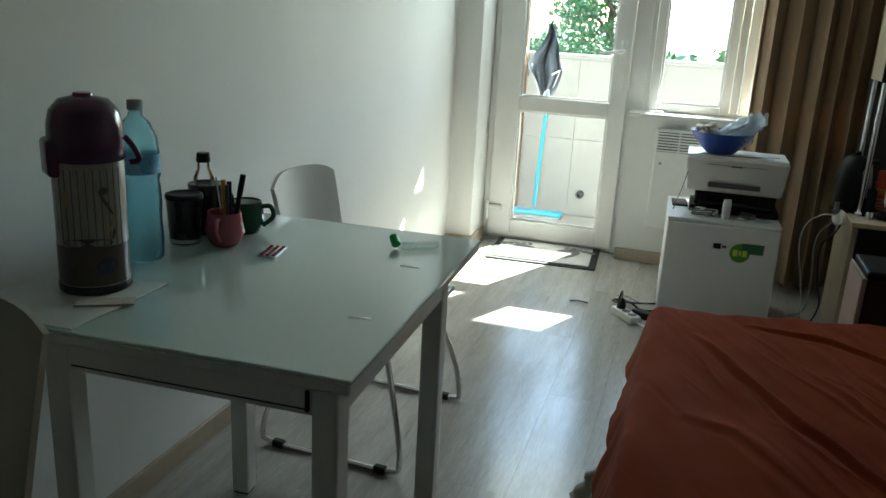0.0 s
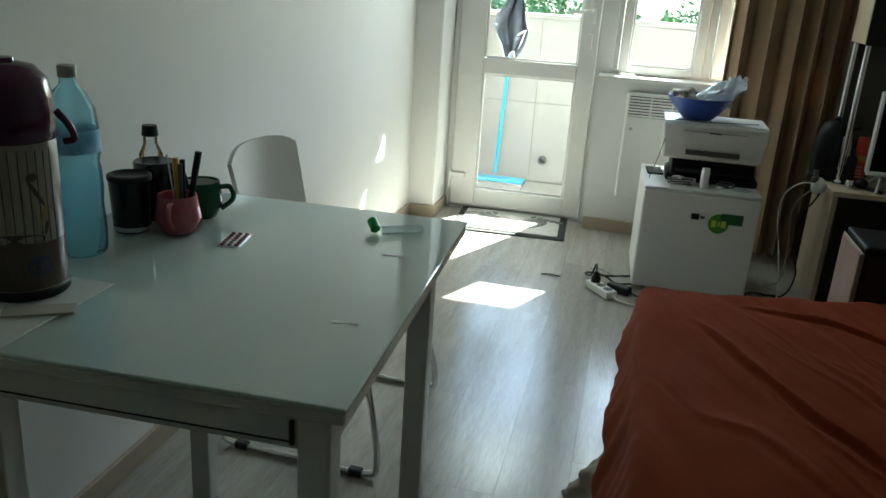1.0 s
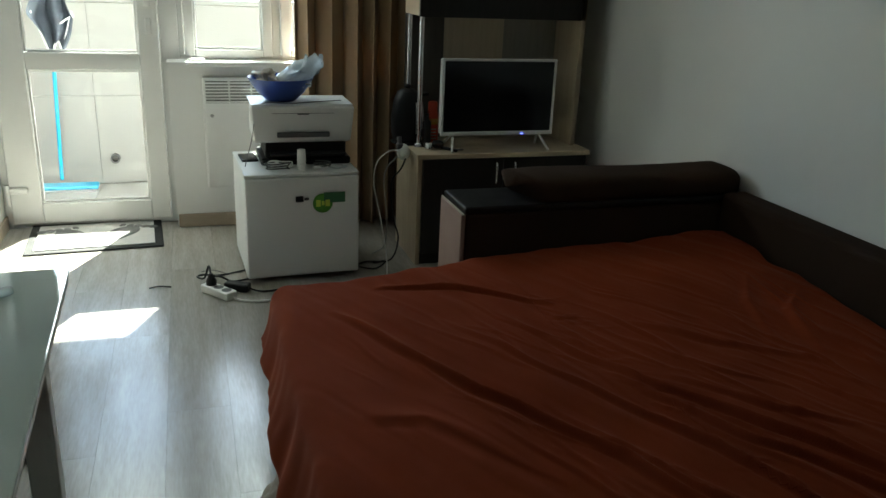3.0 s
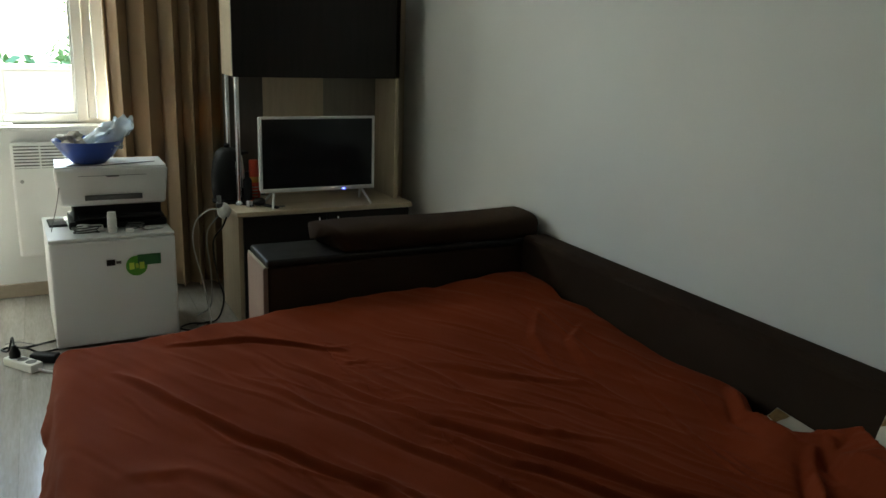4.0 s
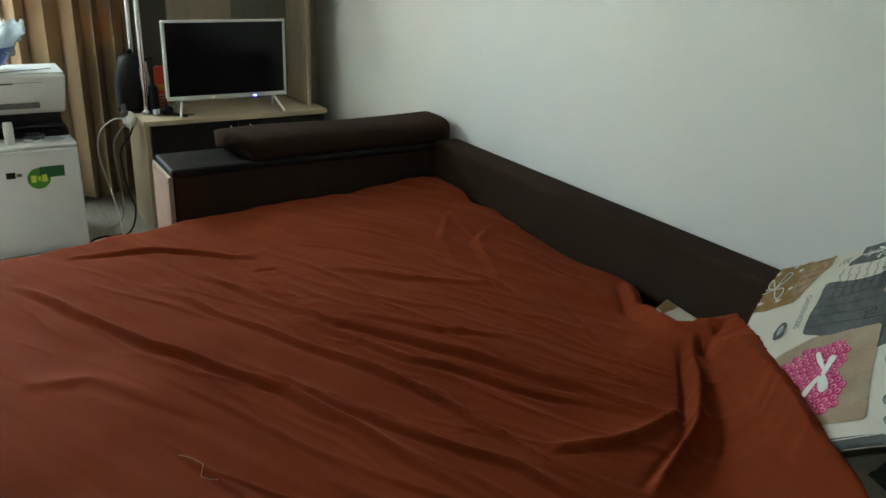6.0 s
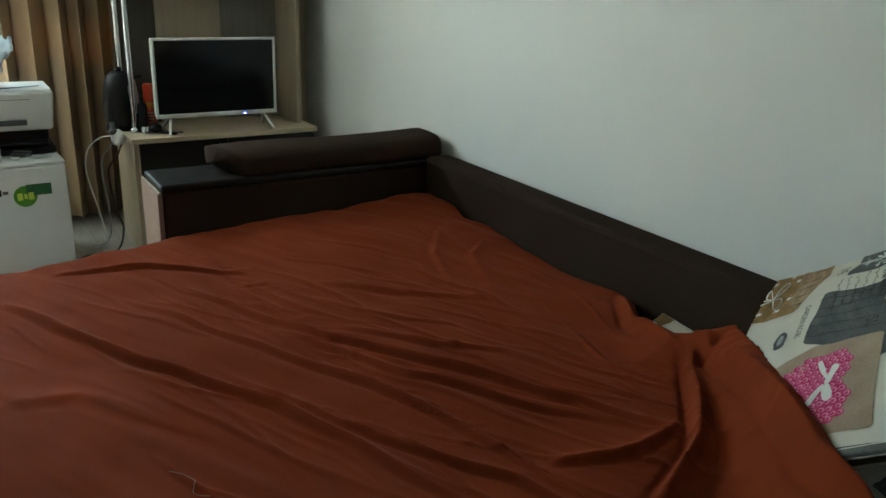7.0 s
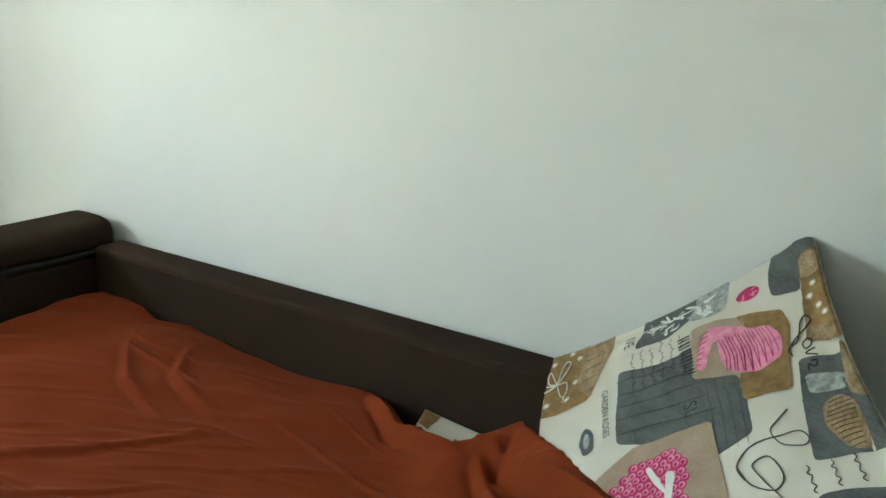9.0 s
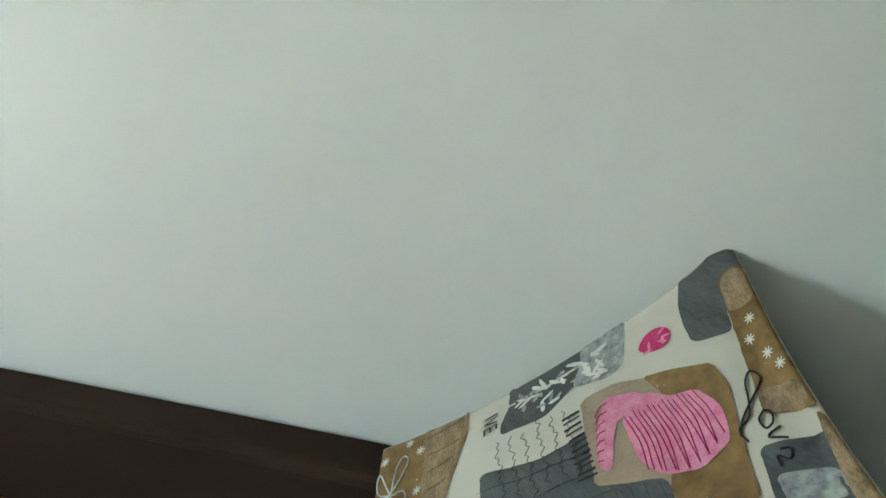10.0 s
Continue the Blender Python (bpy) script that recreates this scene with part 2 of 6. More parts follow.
M_LEAF = material("tree_leaf", (0.05, 0.115, 0.035), (0.085, 0.155, 0.055), 0.5, scale=2, fine=10, amount=0.9, bump=0)
M_BARK = material("bark", (0.12, 0.09, 0.065), (0.07, 0.05, 0.04), 0.9, scale=12, bump=0.8, bump_dist=0.02)
M_GRASS = material("meadow", (0.05, 0.085, 0.024), (0.09, 0.105, 0.04), 0.95, scale=0.09, fine=1.5, amount=0.8, bump=0.4, bump_dist=0.2)
M_UPRIGHT = material("streaked_brown", (0.2, 0.11, 0.06), (0.14, 0.075, 0.04), 0.6, stretch=(8, 8, 1))


# ---- mesh helpers ----
SOFT = (M_RUST, M_BEIGE, M_CURTAIN, M_BAG, M_SOFA, M_CLOTH)   # cloths keep soft folds


def thing(name, loc=(0, 0, 0), label="", category="", group="", kind=""):
    ob = new(name)
    ob.location = loc
    ob.empty_display_size = 0.05
    return tagged(ob, label, category, group, kind)


def origin(ob):
    p = Vector((0, 0, 0))
    while ob:
        p += ob.location
        ob = ob.parent
    return p


def part(name, bm, mat, parent=None, label="", smooth=False, at=None):
    """Links a bmesh, given in world metres, as one mesh object under its parent."""
    me = bpy.data.meshes.new(name)
    shift = origin(parent)
    loc = Vector(at) - shift if at else Vector((0, 0, 0))
    bmesh.ops.translate(bm, vec=-(shift + loc), verts=bm.verts)
    bmesh.ops.recalc_face_normals(bm, faces=bm.faces)
    bm.to_mesh(me)
    bm.free()
    for p in me.polygons:
        p.use_smooth = smooth
    if smooth and mat not in SOFT:
        me.set_sharp_from_angle(angle=radians(50))
    me.materials.append(mat)
    ob = new(name, me)
    ob.location = loc
    ob.parent = parent
    return tagged(ob, label)


def box(x0, x1, y0, y1, z0, z1, bevel=0.0, seg=1):
    bm = bmesh.new()
    bmesh.ops.create_cube(bm, size=1)
    for v in bm.verts:
        v.co = Vector(((x0 + x1) / 2 + v.co.x * (x1 - x0), (y0 + y1) / 2 + v.co.y * (y1 - y0), (z0 + z1) / 2 + v.co.z * (z1 - z0)))
    if bevel:
        bmesh.ops.bevel(bm, geom=bm.edges[:], offset=bevel, segments=seg, affect="EDGES", profile=0.5)
    return bm


def merge(*bms):
    out = bms[0]
    for b in bms[1:]:
        me = bpy.data.meshes.new("tmp")
        b.to_mesh(me)
        b.free()
        out.from_mesh(me)
        bpy.data.meshes.remove(me)
    return out


def moved(bm, m):
    bmesh.ops.transform(bm, matrix=m, verts=bm.verts)
    return bm


def lathe(profile, n=32, at=(0, 0, 0)):
    """A turned body from (radius, height) pairs."""
    bm = bmesh.new()
    rings = []
    for r, z in profile:
        if r < 1e-5:
            rings.append([bm.verts.new((at[0], at[1], at[2] + z))])
        else:
            rings.append([bm.verts.new((at[0] + r * math.cos(2 * math.pi * i / n), at[1] + r * math.sin(2 * math.pi * i / n), at[2] + z)) for i in range(n)])
    for a, b in zip(rings, rings[1:]):
        for i in range(n):
            j = (i + 1) % n
            if len(a) == 1 and len(b) > 1:
                bm.faces.new((a[0], b[i], b[j]))
            elif len(b) == 1 and len(a) > 1:
                bm.faces.new((a[i], a[j], b[0]))
            elif len(a) > 1:
                bm.faces.new((a[i], a[j], b[j], b[i]))
    return bm


def smooth_line(points, k=6):
    """A Catmull-Rom line through a few points."""
    p = [Vector(q) for q in points]
    p = [2 * p[0] - p[1]] + p + [2 * p[-1] - p[-2]]
    out = []
    for i in range(1, len(p) - 2):
        for s in range(k):
            t = s / k
            a, b, c, d = p[i - 1], p[i], p[i + 1], p[i + 2]
            out.append(0.5 * (2 * b + (c - a) * t + (2 * a - 5 * b + 4 * c - d) * t * t + (3 * b - a - 3 * c + d) * t ** 3))
    return out + [p[-2]]


def tube(points, r, n=8, closed=False, r_end=None):
    """A round rod swept along points."""
    pts = [Vector(p) for p in points]
    bm = bmesh.new()
    rings, up = [], Vector((0.13, 0.21, 0.97))
    for i, p in enumerate(pts):
        a, b = (pts[i - 1], pts[(i + 1) % len(pts)]) if closed else (pts[max(i - 1, 0)], pts[min(i + 1, len(pts) - 1)])
        d = (b - a).normalized()
        side = d.cross(up)
        if side.length < 1e-3:
            side = d.cross(Vector((1, 0, 0)))
        side.normalize()
        up = side.cross(d)
        rr = r if r_end is None else r + (r_end - r) * i / (len(pts) - 1)
        rings.append([bm.verts.new(p + rr * (math.cos(2 * math.pi * k / n) * side + math.sin(2 * math.pi * k / n) * up)) for k in range(n)])
    pairs = list(zip(rings, rings[1:])) + ([(rings[-1], rings[0])] if closed else [])
    for a, b in pairs:
        for k in range(n):
            bm.faces.new((a[k], a[(k + 1) % n], b[(k + 1) % n], b[k]))
    if not closed:
        bm.faces.new(rings[0]), bm.faces.new(rings[-1][::-1])
    return bm


def sheet(fn, nu, nv, thick=0.0):
    """A surface fn(u, v) over the unit square, given a back side where thick is set."""
    bm = bmesh.new()
    g = [[bm.verts.new(fn(i / nu, j / nv)) for j in range(nv + 1)] for i in range(nu + 1)]
    for i in range(nu):
        for j in range(nv):
            bm.faces.new((g[i][j], g[i + 1][j], g[i + 1][j + 1], g[i][j + 1]))
    if thick:
        bmesh.ops.recalc_face_normals(bm, faces=bm.faces)
        bmesh.ops.solidify(bm, geom=bm.faces[:], thickness=thick)
    return bm


def slab(points, z0, z1):
    """A flat plate with the given outline."""
    bm = bmesh.new()
    f = bm.faces.new([bm.verts.new((x, y, z0)) for x, y in points])
    for v in bmesh.ops.extrude_face_region(bm, geom=[f])["geom"]:
        if isinstance(v, bmesh.types.BMVert):
            v.co.z = z1
    return bm


def fbm(x, y, z=0.0, octaves=3):
    return sum(noise.noise(Vector((x * 2 ** k, y * 2 ** k, z + 7.1 * k))) / 2 ** k for k in range(octaves))


def structure(name, bm, mat, label, smooth=False):
    return tagged(part(name, bm, mat, None, "", smooth), label, "", "", "structure")


# ---- room shell ----
W, Y0, H = 3.06, -4.6, 2.6
DY = 3.84                      # inner face of door and window
structure("wall_west", box(-0.2, 0, Y0, 3.56, 0, H), M_WALL, "plain white painted side wall")
structure("wall_east", box(W, W + 0.2, Y0 - 0.2, 4.0, 0, H), M_WALL, "plain white painted wall beside the bed")
structure("wall_south", box(-0.2, W, Y0 - 0.2, Y0, 0, H), M_WALL, "plain white painted end wall")
structure("wall_pier", box(-0.2, 0.15, 3.56, 4.0, 0, H, 0.006, 2), M_WALL, "white painted pier beside the balcony door")
structure("wall_under_window", box(0.99, W, 3.735, 4.0, 0, 0.845), M_WALL, "white painted wall under the window")
structure("wall_lintel", box(0.15, W, 3.735, 4.0, 2.14, H), M_WALL, "white painted lintel over door and window")
structure("wall_window_end", box(2.35, W, 3.735, 4.0, 0.845, 2.14), M_WALL, "white painted wall behind the curtain")
structure("ceiling", box(-0.2, W + 0.2, Y0 - 0.2, 4.0, H, H + 0.15), M_CEIL, "plain white painted ceiling")


def skirting(x0, x1, y0, y1):
    return tagged(part("baseboard", box(x0, x1, y0, y1, 0.0, 0.07, 0.003), M_SKIRT), "beige wood-effect skirting board", "", "", "structure")


skirting(0.0, 0.014, Y0, 3.546)
skirting(0.014, 0.164, 3.546, 3.56)
skirting(0.15, 0.164, 3.56, 3.83)
skirting(0.995, W - 0.014, 3.721, 3.735)
skirting(W - 0.014, W, Y0, 3.721)

# balcony door with two panes
door = tagged(thing("door_1", (0.56, DY, 0)), "white plastic balcony door with two glass panes", "", "", "structure")
FX0, FX1, DX0, DX1 = 0.152, 0.99, 0.185, 0.958
DT = 2.06
part("door_frame", merge(box(FX0, DX0, DY, DY + 0.07, 0.0, 2.138, 0.004), box(DX1, FX1 + 0.06, DY, DY + 0.07, 0.846, 2.138, 0.004), box(DX1, FX1, DY, DY + 0.07, 0.0, 0.846, 0.003),
                         box(DX0, DX1, DY, DY + 0.07, DT, 2.138, 0.003), box(DX0, DX1, DY + 0.01, DY + 0.07, 0.0, 0.022)), M_PVC, door)
PX0, PX1 = 0.333, 0.858
Z1, Z2, Z3, Z4 = 0.132, 0.808, 0.893, 1.93
part("door_leaf", merge(box(DX0 + 0.003, PX0, DY - 0.025, DY + 0.05, 0.026, DT - 0.003, 0.006, 2), box(PX1, DX1 - 0.003, DY - 0.025, DY + 0.05, 0.026, DT - 0.003, 0.006, 2),
                        box(PX0, PX1, DY - 0.024, DY + 0.049, 0.026, Z1, 0.004), box(PX0, PX1, DY - 0.024, DY + 0.049, Z2, Z3, 0.004), box(PX0, PX1, DY - 0.024, DY + 0.049, Z4, DT - 0.003, 0.004)), M_PVC, door)


def bead(x0, x1, z0, z1, y, w=0.012):
    return merge(box(x0, x0 + w, y - 0.008, y, z0, z1, 0.003), box(x1 - w, x1, y - 0.008, y, z0, z1, 0.003), box(x0 + w, x1 - w, y - 0.008, y, z0, z0 + w, 0.003), box(x0 + w, x1 - w, y - 0.008, y, z1 - w, z1, 0.003))


for z0, z1 in ((Z1, Z2), (Z3, Z4)):
    part("glazing_bead", bead(PX0, PX1, z0, z1, DY + 0.005), M_PVC, door)
    g = part("pane", box(PX0, PX1, DY + 0.008, DY + 0.012, z0, z1), M_PANE, door)
    g.visible_shadow = False
hd = part("door_handle", merge(box(0.895, 0.928, DY - 0.036, DY - 0.024, 1.12, 1.245, 0.004, 2), tube(smooth_line([(0.912, DY - 0.03, 1.19), (0.912, DY - 0.075, 1.19), (0.89, DY - 0.085, 1.186), (0.78, DY - 0.08, 1.168)]), 0.009)), M_PVC, door, "white lever handle", True)
kp = part("keyhole_plate", box(0.896, 0.924, DY - 0.033, DY - 0.0245, 0.985, 1.065, 0.003), M_PVC, door)
part("keyhole", merge(lathe([(0, 0), (0.008, 0), (0.008, 0.003), (0, 0.003)], 16), box(-0.003, 0.003, -0.022, 0, 0, 0.003)), M_BLACK, kp)
kb = kp.children[0]
kb.matrix_basis = pose(0.91, DY - 0.0335, 1.034, 90, 0, 0)
kb.matrix_parent_inverse = Matrix.Translation(-origin(kp))
part("hinge", merge(tube([(0.182, DY - 0.04, 0.13), (0.182, DY - 0.04, 0.24)], 0.011, 12), box(0.186, 0.275, DY - 0.045, DY - 0.025, 0.19, 0.222, 0.006, 2)), M_PVC, door, "white plastic hinge with cover cap", True)

# window beside the door
win = tagged(thing("window_1", (1.6, DY, 0.85)), "white plastic window with several sashes", "", "", "structure")
part("window_frame", merge(box(FX1 + 0.06, 1.075, DY, DY + 0.07, 0.89, 2.138, 0.003), box(FX1 + 0.06, 2.35, DY, DY + 0.07, 0.846, 0.89, 0.004), box(FX1 + 0.06, 2.35, DY, DY + 0.07, 2.1, 2.138, 0.003),
                           box(1.52, 1.56, DY, DY + 0.07, 0.89, 2.1, 0.003), box(2.31, 2.35, DY, DY + 0.07, 0.89, 2.1, 0.003)), M_PVC, win)
for a, b in ((1.078, 1.517), (1.563, 2.307)):
    part("sash", merge(box(a, a + 0.05, DY - 0.022, DY + 0.05, 0.878, 2.105, 0.006, 2), box(b - 0.05, b, DY - 0.022, DY + 0.05, 0.878, 2.105, 0.006, 2),
                       box(a + 0.05, b - 0.05, DY - 0.021, DY + 0.049, 0.878, 0.915, 0.004), box(a + 0.05, b - 0.05, DY - 0.021, DY + 0.049, 2.055, 2.105, 0.004)), M_PVC, win)
    part("glazing_bead", bead(a + 0.05, b - 0.05, 0.915, 2.055, DY + 0.005), M_PVC, win)
    g = part("pane", box(a + 0.05, b - 0.05, DY + 0.008, DY + 0.012, 0.915, 2.055), M_PANE, win)
    g.visible_shadow = False
part("window_sill", box(0.985, 2.35, 3.69, DY, 0.846, 0.866, 0.004, 2), M_PVC, win)
tagged(part("window_stop", box(1.09, 1.17, 3.74, 3.77, 0.866, 0.878, 0.004), M_WHITE), "small white plastic block on the window sill", "block")

# ---- balcony and outside ----
structure("balcony_slab", box(-1.2, 4.2, 4.0, 5.1, -0.3, -0.075), M_CONC, "concrete balcony slab")
structure("balcony_ceiling", box(-1.2, 4.2, 4.0, 5.1, 2.55, 2.75), M_CONC, "concrete slab of the balcony above")
# unseen beam, added so its underside limits how far sun reaches indoors
structure("balcony_beam", box(-1.2, 4.2, 4.98, 5.1, 2.23, 2.55), M_CONC, "unseen concrete beam added above the balcony to cut off the high sun")
structure("balcony_side_wall", box(-0.3, -0.1, 4.0, 5.1, -0.075, 2.55), M_CONC, "pale rendered side wall of the balcony")
structure("outer_wall", merge(box(-1.2, 0.15, 4.0, 4.05, -4, 2.55), box(0.99, 4.2, 4.0, 4.05, -4, 0.83), box(2.35, 4.2, 4.0, 4.05, 0.83, 2.55), box(0.15, 0.99, 4.0, 4.05, -4, -0.02)), M_CONC, "pale rendered outer wall")
parapet = structure("parapet", box(-0.1, 4.2, 5.0, 5.1, -0.075, 1.075), M_CONC, "pale rendered balcony parapet")
part("coping", box(-0.1, 4.2, 4.97, 5.13, 1.075, 1.11, 0.006), M_CONC, parapet)
part("drain_pipe", moved(lathe([(0.018, 0), (0.03, 0), (0.03, 0.05), (0.018, 0.05), (0.018, 0)], 20), pose(0.6, 4.995, 0.1, 90, 0, 0)), M_GREYP, parapet, "grey drain outlet", True)
structure("ground", sheet(lambda u, v: ((u - 0.5) * 3000, 6 + v * 2500, -3.4 + 0.4 * fbm(u * 40, v * 40)), 60, 60), M_GRASS, "green and straw-coloured meadow reaching the horizon")


def leaf_cloud(bm, rnd, centre, radii, count, size):
    for _ in range(count):
        d = Vector((rnd.gauss(0, 1), rnd.gauss(0, 1), rnd.gauss(0, 1))).normalized() * rnd.random() ** 0.4
        p = Vector(centre) + Vector((d.x * radii[0], d.y * radii[1], d.z * radii[2]))
        a = Vector((rnd.uniform(-1, 1), rnd.uniform(-1, 1), rnd.uniform(-1.3, 0.3))).normalized()
        b = a.cross(Vector((rnd.uniform(-1, 1), rnd.uniform(-1, 1), rnd.uniform(-1, 1)))).normalized()
        s = size * rnd.uniform(0.6, 1.4)
        bm.faces.new([bm.verts.new(q) for q in (p, p + a * s * 0.5 + b * s * 0.22, p + a * s, p + a * s * 0.5 - b * s * 0.22)])


def tree(x, y, height, spread, seed, label):
    rnd = random.Random(seed)
    base = Vector((x, y, -3.5))
    ob = thing("tree", base, label, "tree", "trees outside")
    bm = tube(smooth_line([base, base + Vector((0.1, 0, height * 0.3)), base + Vector((-0.1, 0.1, height * 0.6)), base + Vector((0, 0, height * 0.92))]), 0.16, 8, r_end=0.03)
    crown = bmesh.new()
    for k in range(26):
        h = rnd.uniform(0.3, 0.97)
        ang = rnd.uniform(0, 2 * math.pi)
        reach = spread * (0.35 + 0.65 * math.sin(math.pi * min(h, 0.9))) * rnd.uniform(0.5, 1)
        s = base + Vector((0, 0, height * h * 0.85))
        e = s + Vector((math.cos(ang) * reach, math.sin(ang) * reach, rnd.uniform(-0.1, 0.5)))
        bm = merge(bm, tube(smooth_line([s, (s + e) / 2 + Vector((0, 0, 0.25)), e], 4), 0.035, 5, r_end=0.01))
        for c in range(3):
            q = s.lerp(e, 0.45 + 0.28 * c) + Vector((rnd.uniform(-0.2, 0.2), rnd.uniform(-0.2, 0.2), rnd.uniform(-0.25, 0.15)))
            leaf_cloud(crown, rnd, q, (0.42, 0.42, 0.38), 210, 0.085)
    part("trunk", bm, M_BARK, ob, "", True)
    part("crown", crown, M_LEAF, ob)
    return ob


tree(-0.1, 13.0, 7.4, 1.5, 3, "leafy green tree with a dense drooping crown")
tree(2.75, 13.5, 8.4, 1.15, 8, "slender green tree with a loose crown")
tree(-1.9, 17.0, 5.2, 1.3, 5, "low spreading green tree behind the balcony")
hedge = bmesh.new()
hr = random.Random(11)
for k in range(70):
    leaf_cloud(hedge, hr, (hr.uniform(-60, 40), hr.uniform(60, 110), -2.6 + hr.uniform(0, 1)), (3.0, 2.0, hr.uniform(1, 2.2)), 90, 1.2)
tagged(part("hedgerow", hedge, M_LEAF), "distant row of green bushes across the meadow", "hedge", "", "stuff")

# mop leaning on the parapet
mop = thing("mop", (0.36, 4.82, -0.07), "turquoise flat mop leaning on the balcony parapet", "mop")
part("handle", tube([(0.285, 4.84, 0.0), (0.31, 4.955, 1.0)], 0.012, 10), M_MOP, mop, "", True)
part("head", box(0.13, 0.5, 4.76, 4.87, -0.05, -0.025, 0.008, 2), M_MOP, mop)
part("pad", box(0.14, 0.49, 4.765, 4.865, -0.072, -0.05, 0.006), M_BAG, mop)
# brown upright strip in the balcony corner
post = thing("wooden_post", (0.1, 4.9, -0.07), "brown upright strip in the balcony corner", "post")
part("shaft", box(0.06, 0.13, 4.9, 4.97, -0.07, 1.5, 0.006), M_UPRIGHT, post)

# cloth hanging outside the door pane
cl = tagged(part("hanging_cloth", sheet(lambda u, v: (0.462 + (u - 0.5) * (0.02 + 0.19 * min(1, v * 1.7) * (1 - 0.75 * max(0, v - 0.62) / 0.38)) + 0.012 * math.sin(v * 9), DY + 0.09 + 0.018 * math.sin(u * 15 + v * 3), 1.31 - 0.40 * v - 0.03 * math.sin(u * 7)), 18, 26, 0.003), M_CLOTH, None, "", True), "dark grey-blue cloth hanging outside the door pane", "cloth")
part("white_trim", tube([(0.462 + (u - 0.5) * 0.072, DY + 0.088 + 0.018 * math.sin(u * 15 + 3), 0.905 - 0.03 * math.sin(u * 7)) for u in [k / 8 for k in range(9)]], 0.005, 6), M_WHITE, cl, "white edging")
for sg in (-1, 1):
    part("white_trim", tube([(0.462 + sg * w, DY + 0.086, z) for w, z in ((0.092, 1.08), (0.075, 1.03), (0.055, 0.97), (0.036, 0.91))], 0.004, 6), M_WHITE, cl, "white edging")
part("white_trim", tube([(0.462 + s, DY + 0.086, z) for s, z in ((0.03, 1.02), (0.06, 1.04), (0.1, 1.06))], 0.005, 6), M_WHITE, cl, "white edging")

# ---- heater, mat ----
heater = thing("wall_heater", (1.35, 3.7, 0.2), "flat white electric wall heater with a slotted top grille", "heater")
part("casing", box(1.15, 1.62, 3.672, 3.73, 0.22, 0.79, 0.012, 3), M_HEATER, heater)
part("grille_recess", box(1.165, 1.605, 3.6695, 3.6725, 0.665, 0.775), M_GREYP, heater)
for k in range(7):
    part("grille_slat", box(1.165, 1.605, 3.662, 3.6695, 0.668 + k * 0.0155, 0.677 + k * 0.0155, 0.002), M_HEATER, heater)
for k in range(3):
    part("grille_rib", box(1.275 + k * 0.11, 1.283 + k * 0.11, 3.6605, 3.6695, 0.665, 0.775), M_HEATER, heater)

part("thermostat_knob", moved(lathe([(0, 0), (0.009, 0), (0.008, 0.006), (0, 0.007)], 16), pose(1.19, 3.672, 0.6, 90, 0, 0)), M_SEAL, heater, "", True)

mat_ob = thing("door_mat", (0.59, 3.63, 0), "grey doormat with a dark rubber rim and footprint pattern", "doormat")
mm = Matrix.Translation((0.595, 3.635, 0)) @ pose(0, 0, 0, 0, 0, 3)
part("rim", moved(box(-0.315, 0.315, -0.235, 0.235, 0.0, 0.008, 0.004, 2), mm), M_RUBBER, mat_ob)
part("carpet", moved(box(-0.275, 0.275, -0.195, 0.195, 0.008, 0.0125, 0.003), mm), M_MAT, mat_ob, "light grey pile")


def footprint(cx, cy, turn, flip):
    out = [(0.075 * math.cos(a) * (1 if math.cos(a) * flip > -0.2 else 0.75) * (0.72 + 0.28 * math.sin(a)), 0.12 * math.sin(a)) for a in [k * math.pi / 16 for k in range(32)]]
    bm = slab(out, 0.0125, 0.0145)
    for k in range(5):
        bm = merge(bm, slab([(flip * (-0.06 + 0.03 * k) + (0.019 - 0.002 * k) * math.cos(a), 0.15 - 0.008 * k + 0.02 * math.sin(a)) for a in [j * math.pi / 6 for j in range(12)]], 0.0125, 0.0145))
    return moved(bm, mm @ pose(cx, cy, 0, 0, 0, turn) @ Matrix.Diagonal((1.3, 1.15, 1, 1)))


part("footprint", footprint(-0.11, -0.03, 28, 1), M_MATPRINT, mat_ob)
part("footprint", footprint(0.11, -0.03, -34, -1), M_MATPRINT, mat_ob)

# ---- dining table ----
table = thing("dining_table", (0.55, 0.65, 0), "white extendable dining table with a pale green glass top", "table")
TX0, TX1, TY0, TY1 = 0.25, 0.86, 0.165, 1.095
part("glass_top", box(0.07, TX1 + 0.004, TY0 - 0.002, TY1 + 0.003, 0.742, 0.75, 0.003, 2), M_GREEN_GLASS, table, "pale green frosted glass sheet")
part("top_frame", box(0.075, TX1, TY0 + 0.002, TY1 - 0.001, 0.72, 0.7415, 0.003), M_TABLE, table)
part("extension_seam", box(0.1, TX1 - 0.003, 0.894, 0.897, 0.7195, 0.7205), M_BLACK, table)
for a, b in ((TX0 + 0.053, TX1 - 0.071),):
    part("apron", box(a, b, TY0 + 0.01, TY0 + 0.03, 0.668, 0.72), M_TABLE, table)
    part("apron", box(a, b, 0.842, 0.862, 0.668, 0.72), M_TABLE, table)
part("apron", box(TX1 - 0.044, TX1 - 0.024, TY0 + 0.056, 0.815, 0.668, 0.72), M_TABLE, table)
part("apron", box(TX0 + 0.006, TX0 + 0.026, TY0 + 0.056, 0.815, 0.668, 0.72), M_TABLE, table)
part("drawer_groove", box(TX0 + 0.06, 0.778, TY0 + 0.0085, TY0 + 0.0102, 0.677, 0.6795), M_BLACK, table)
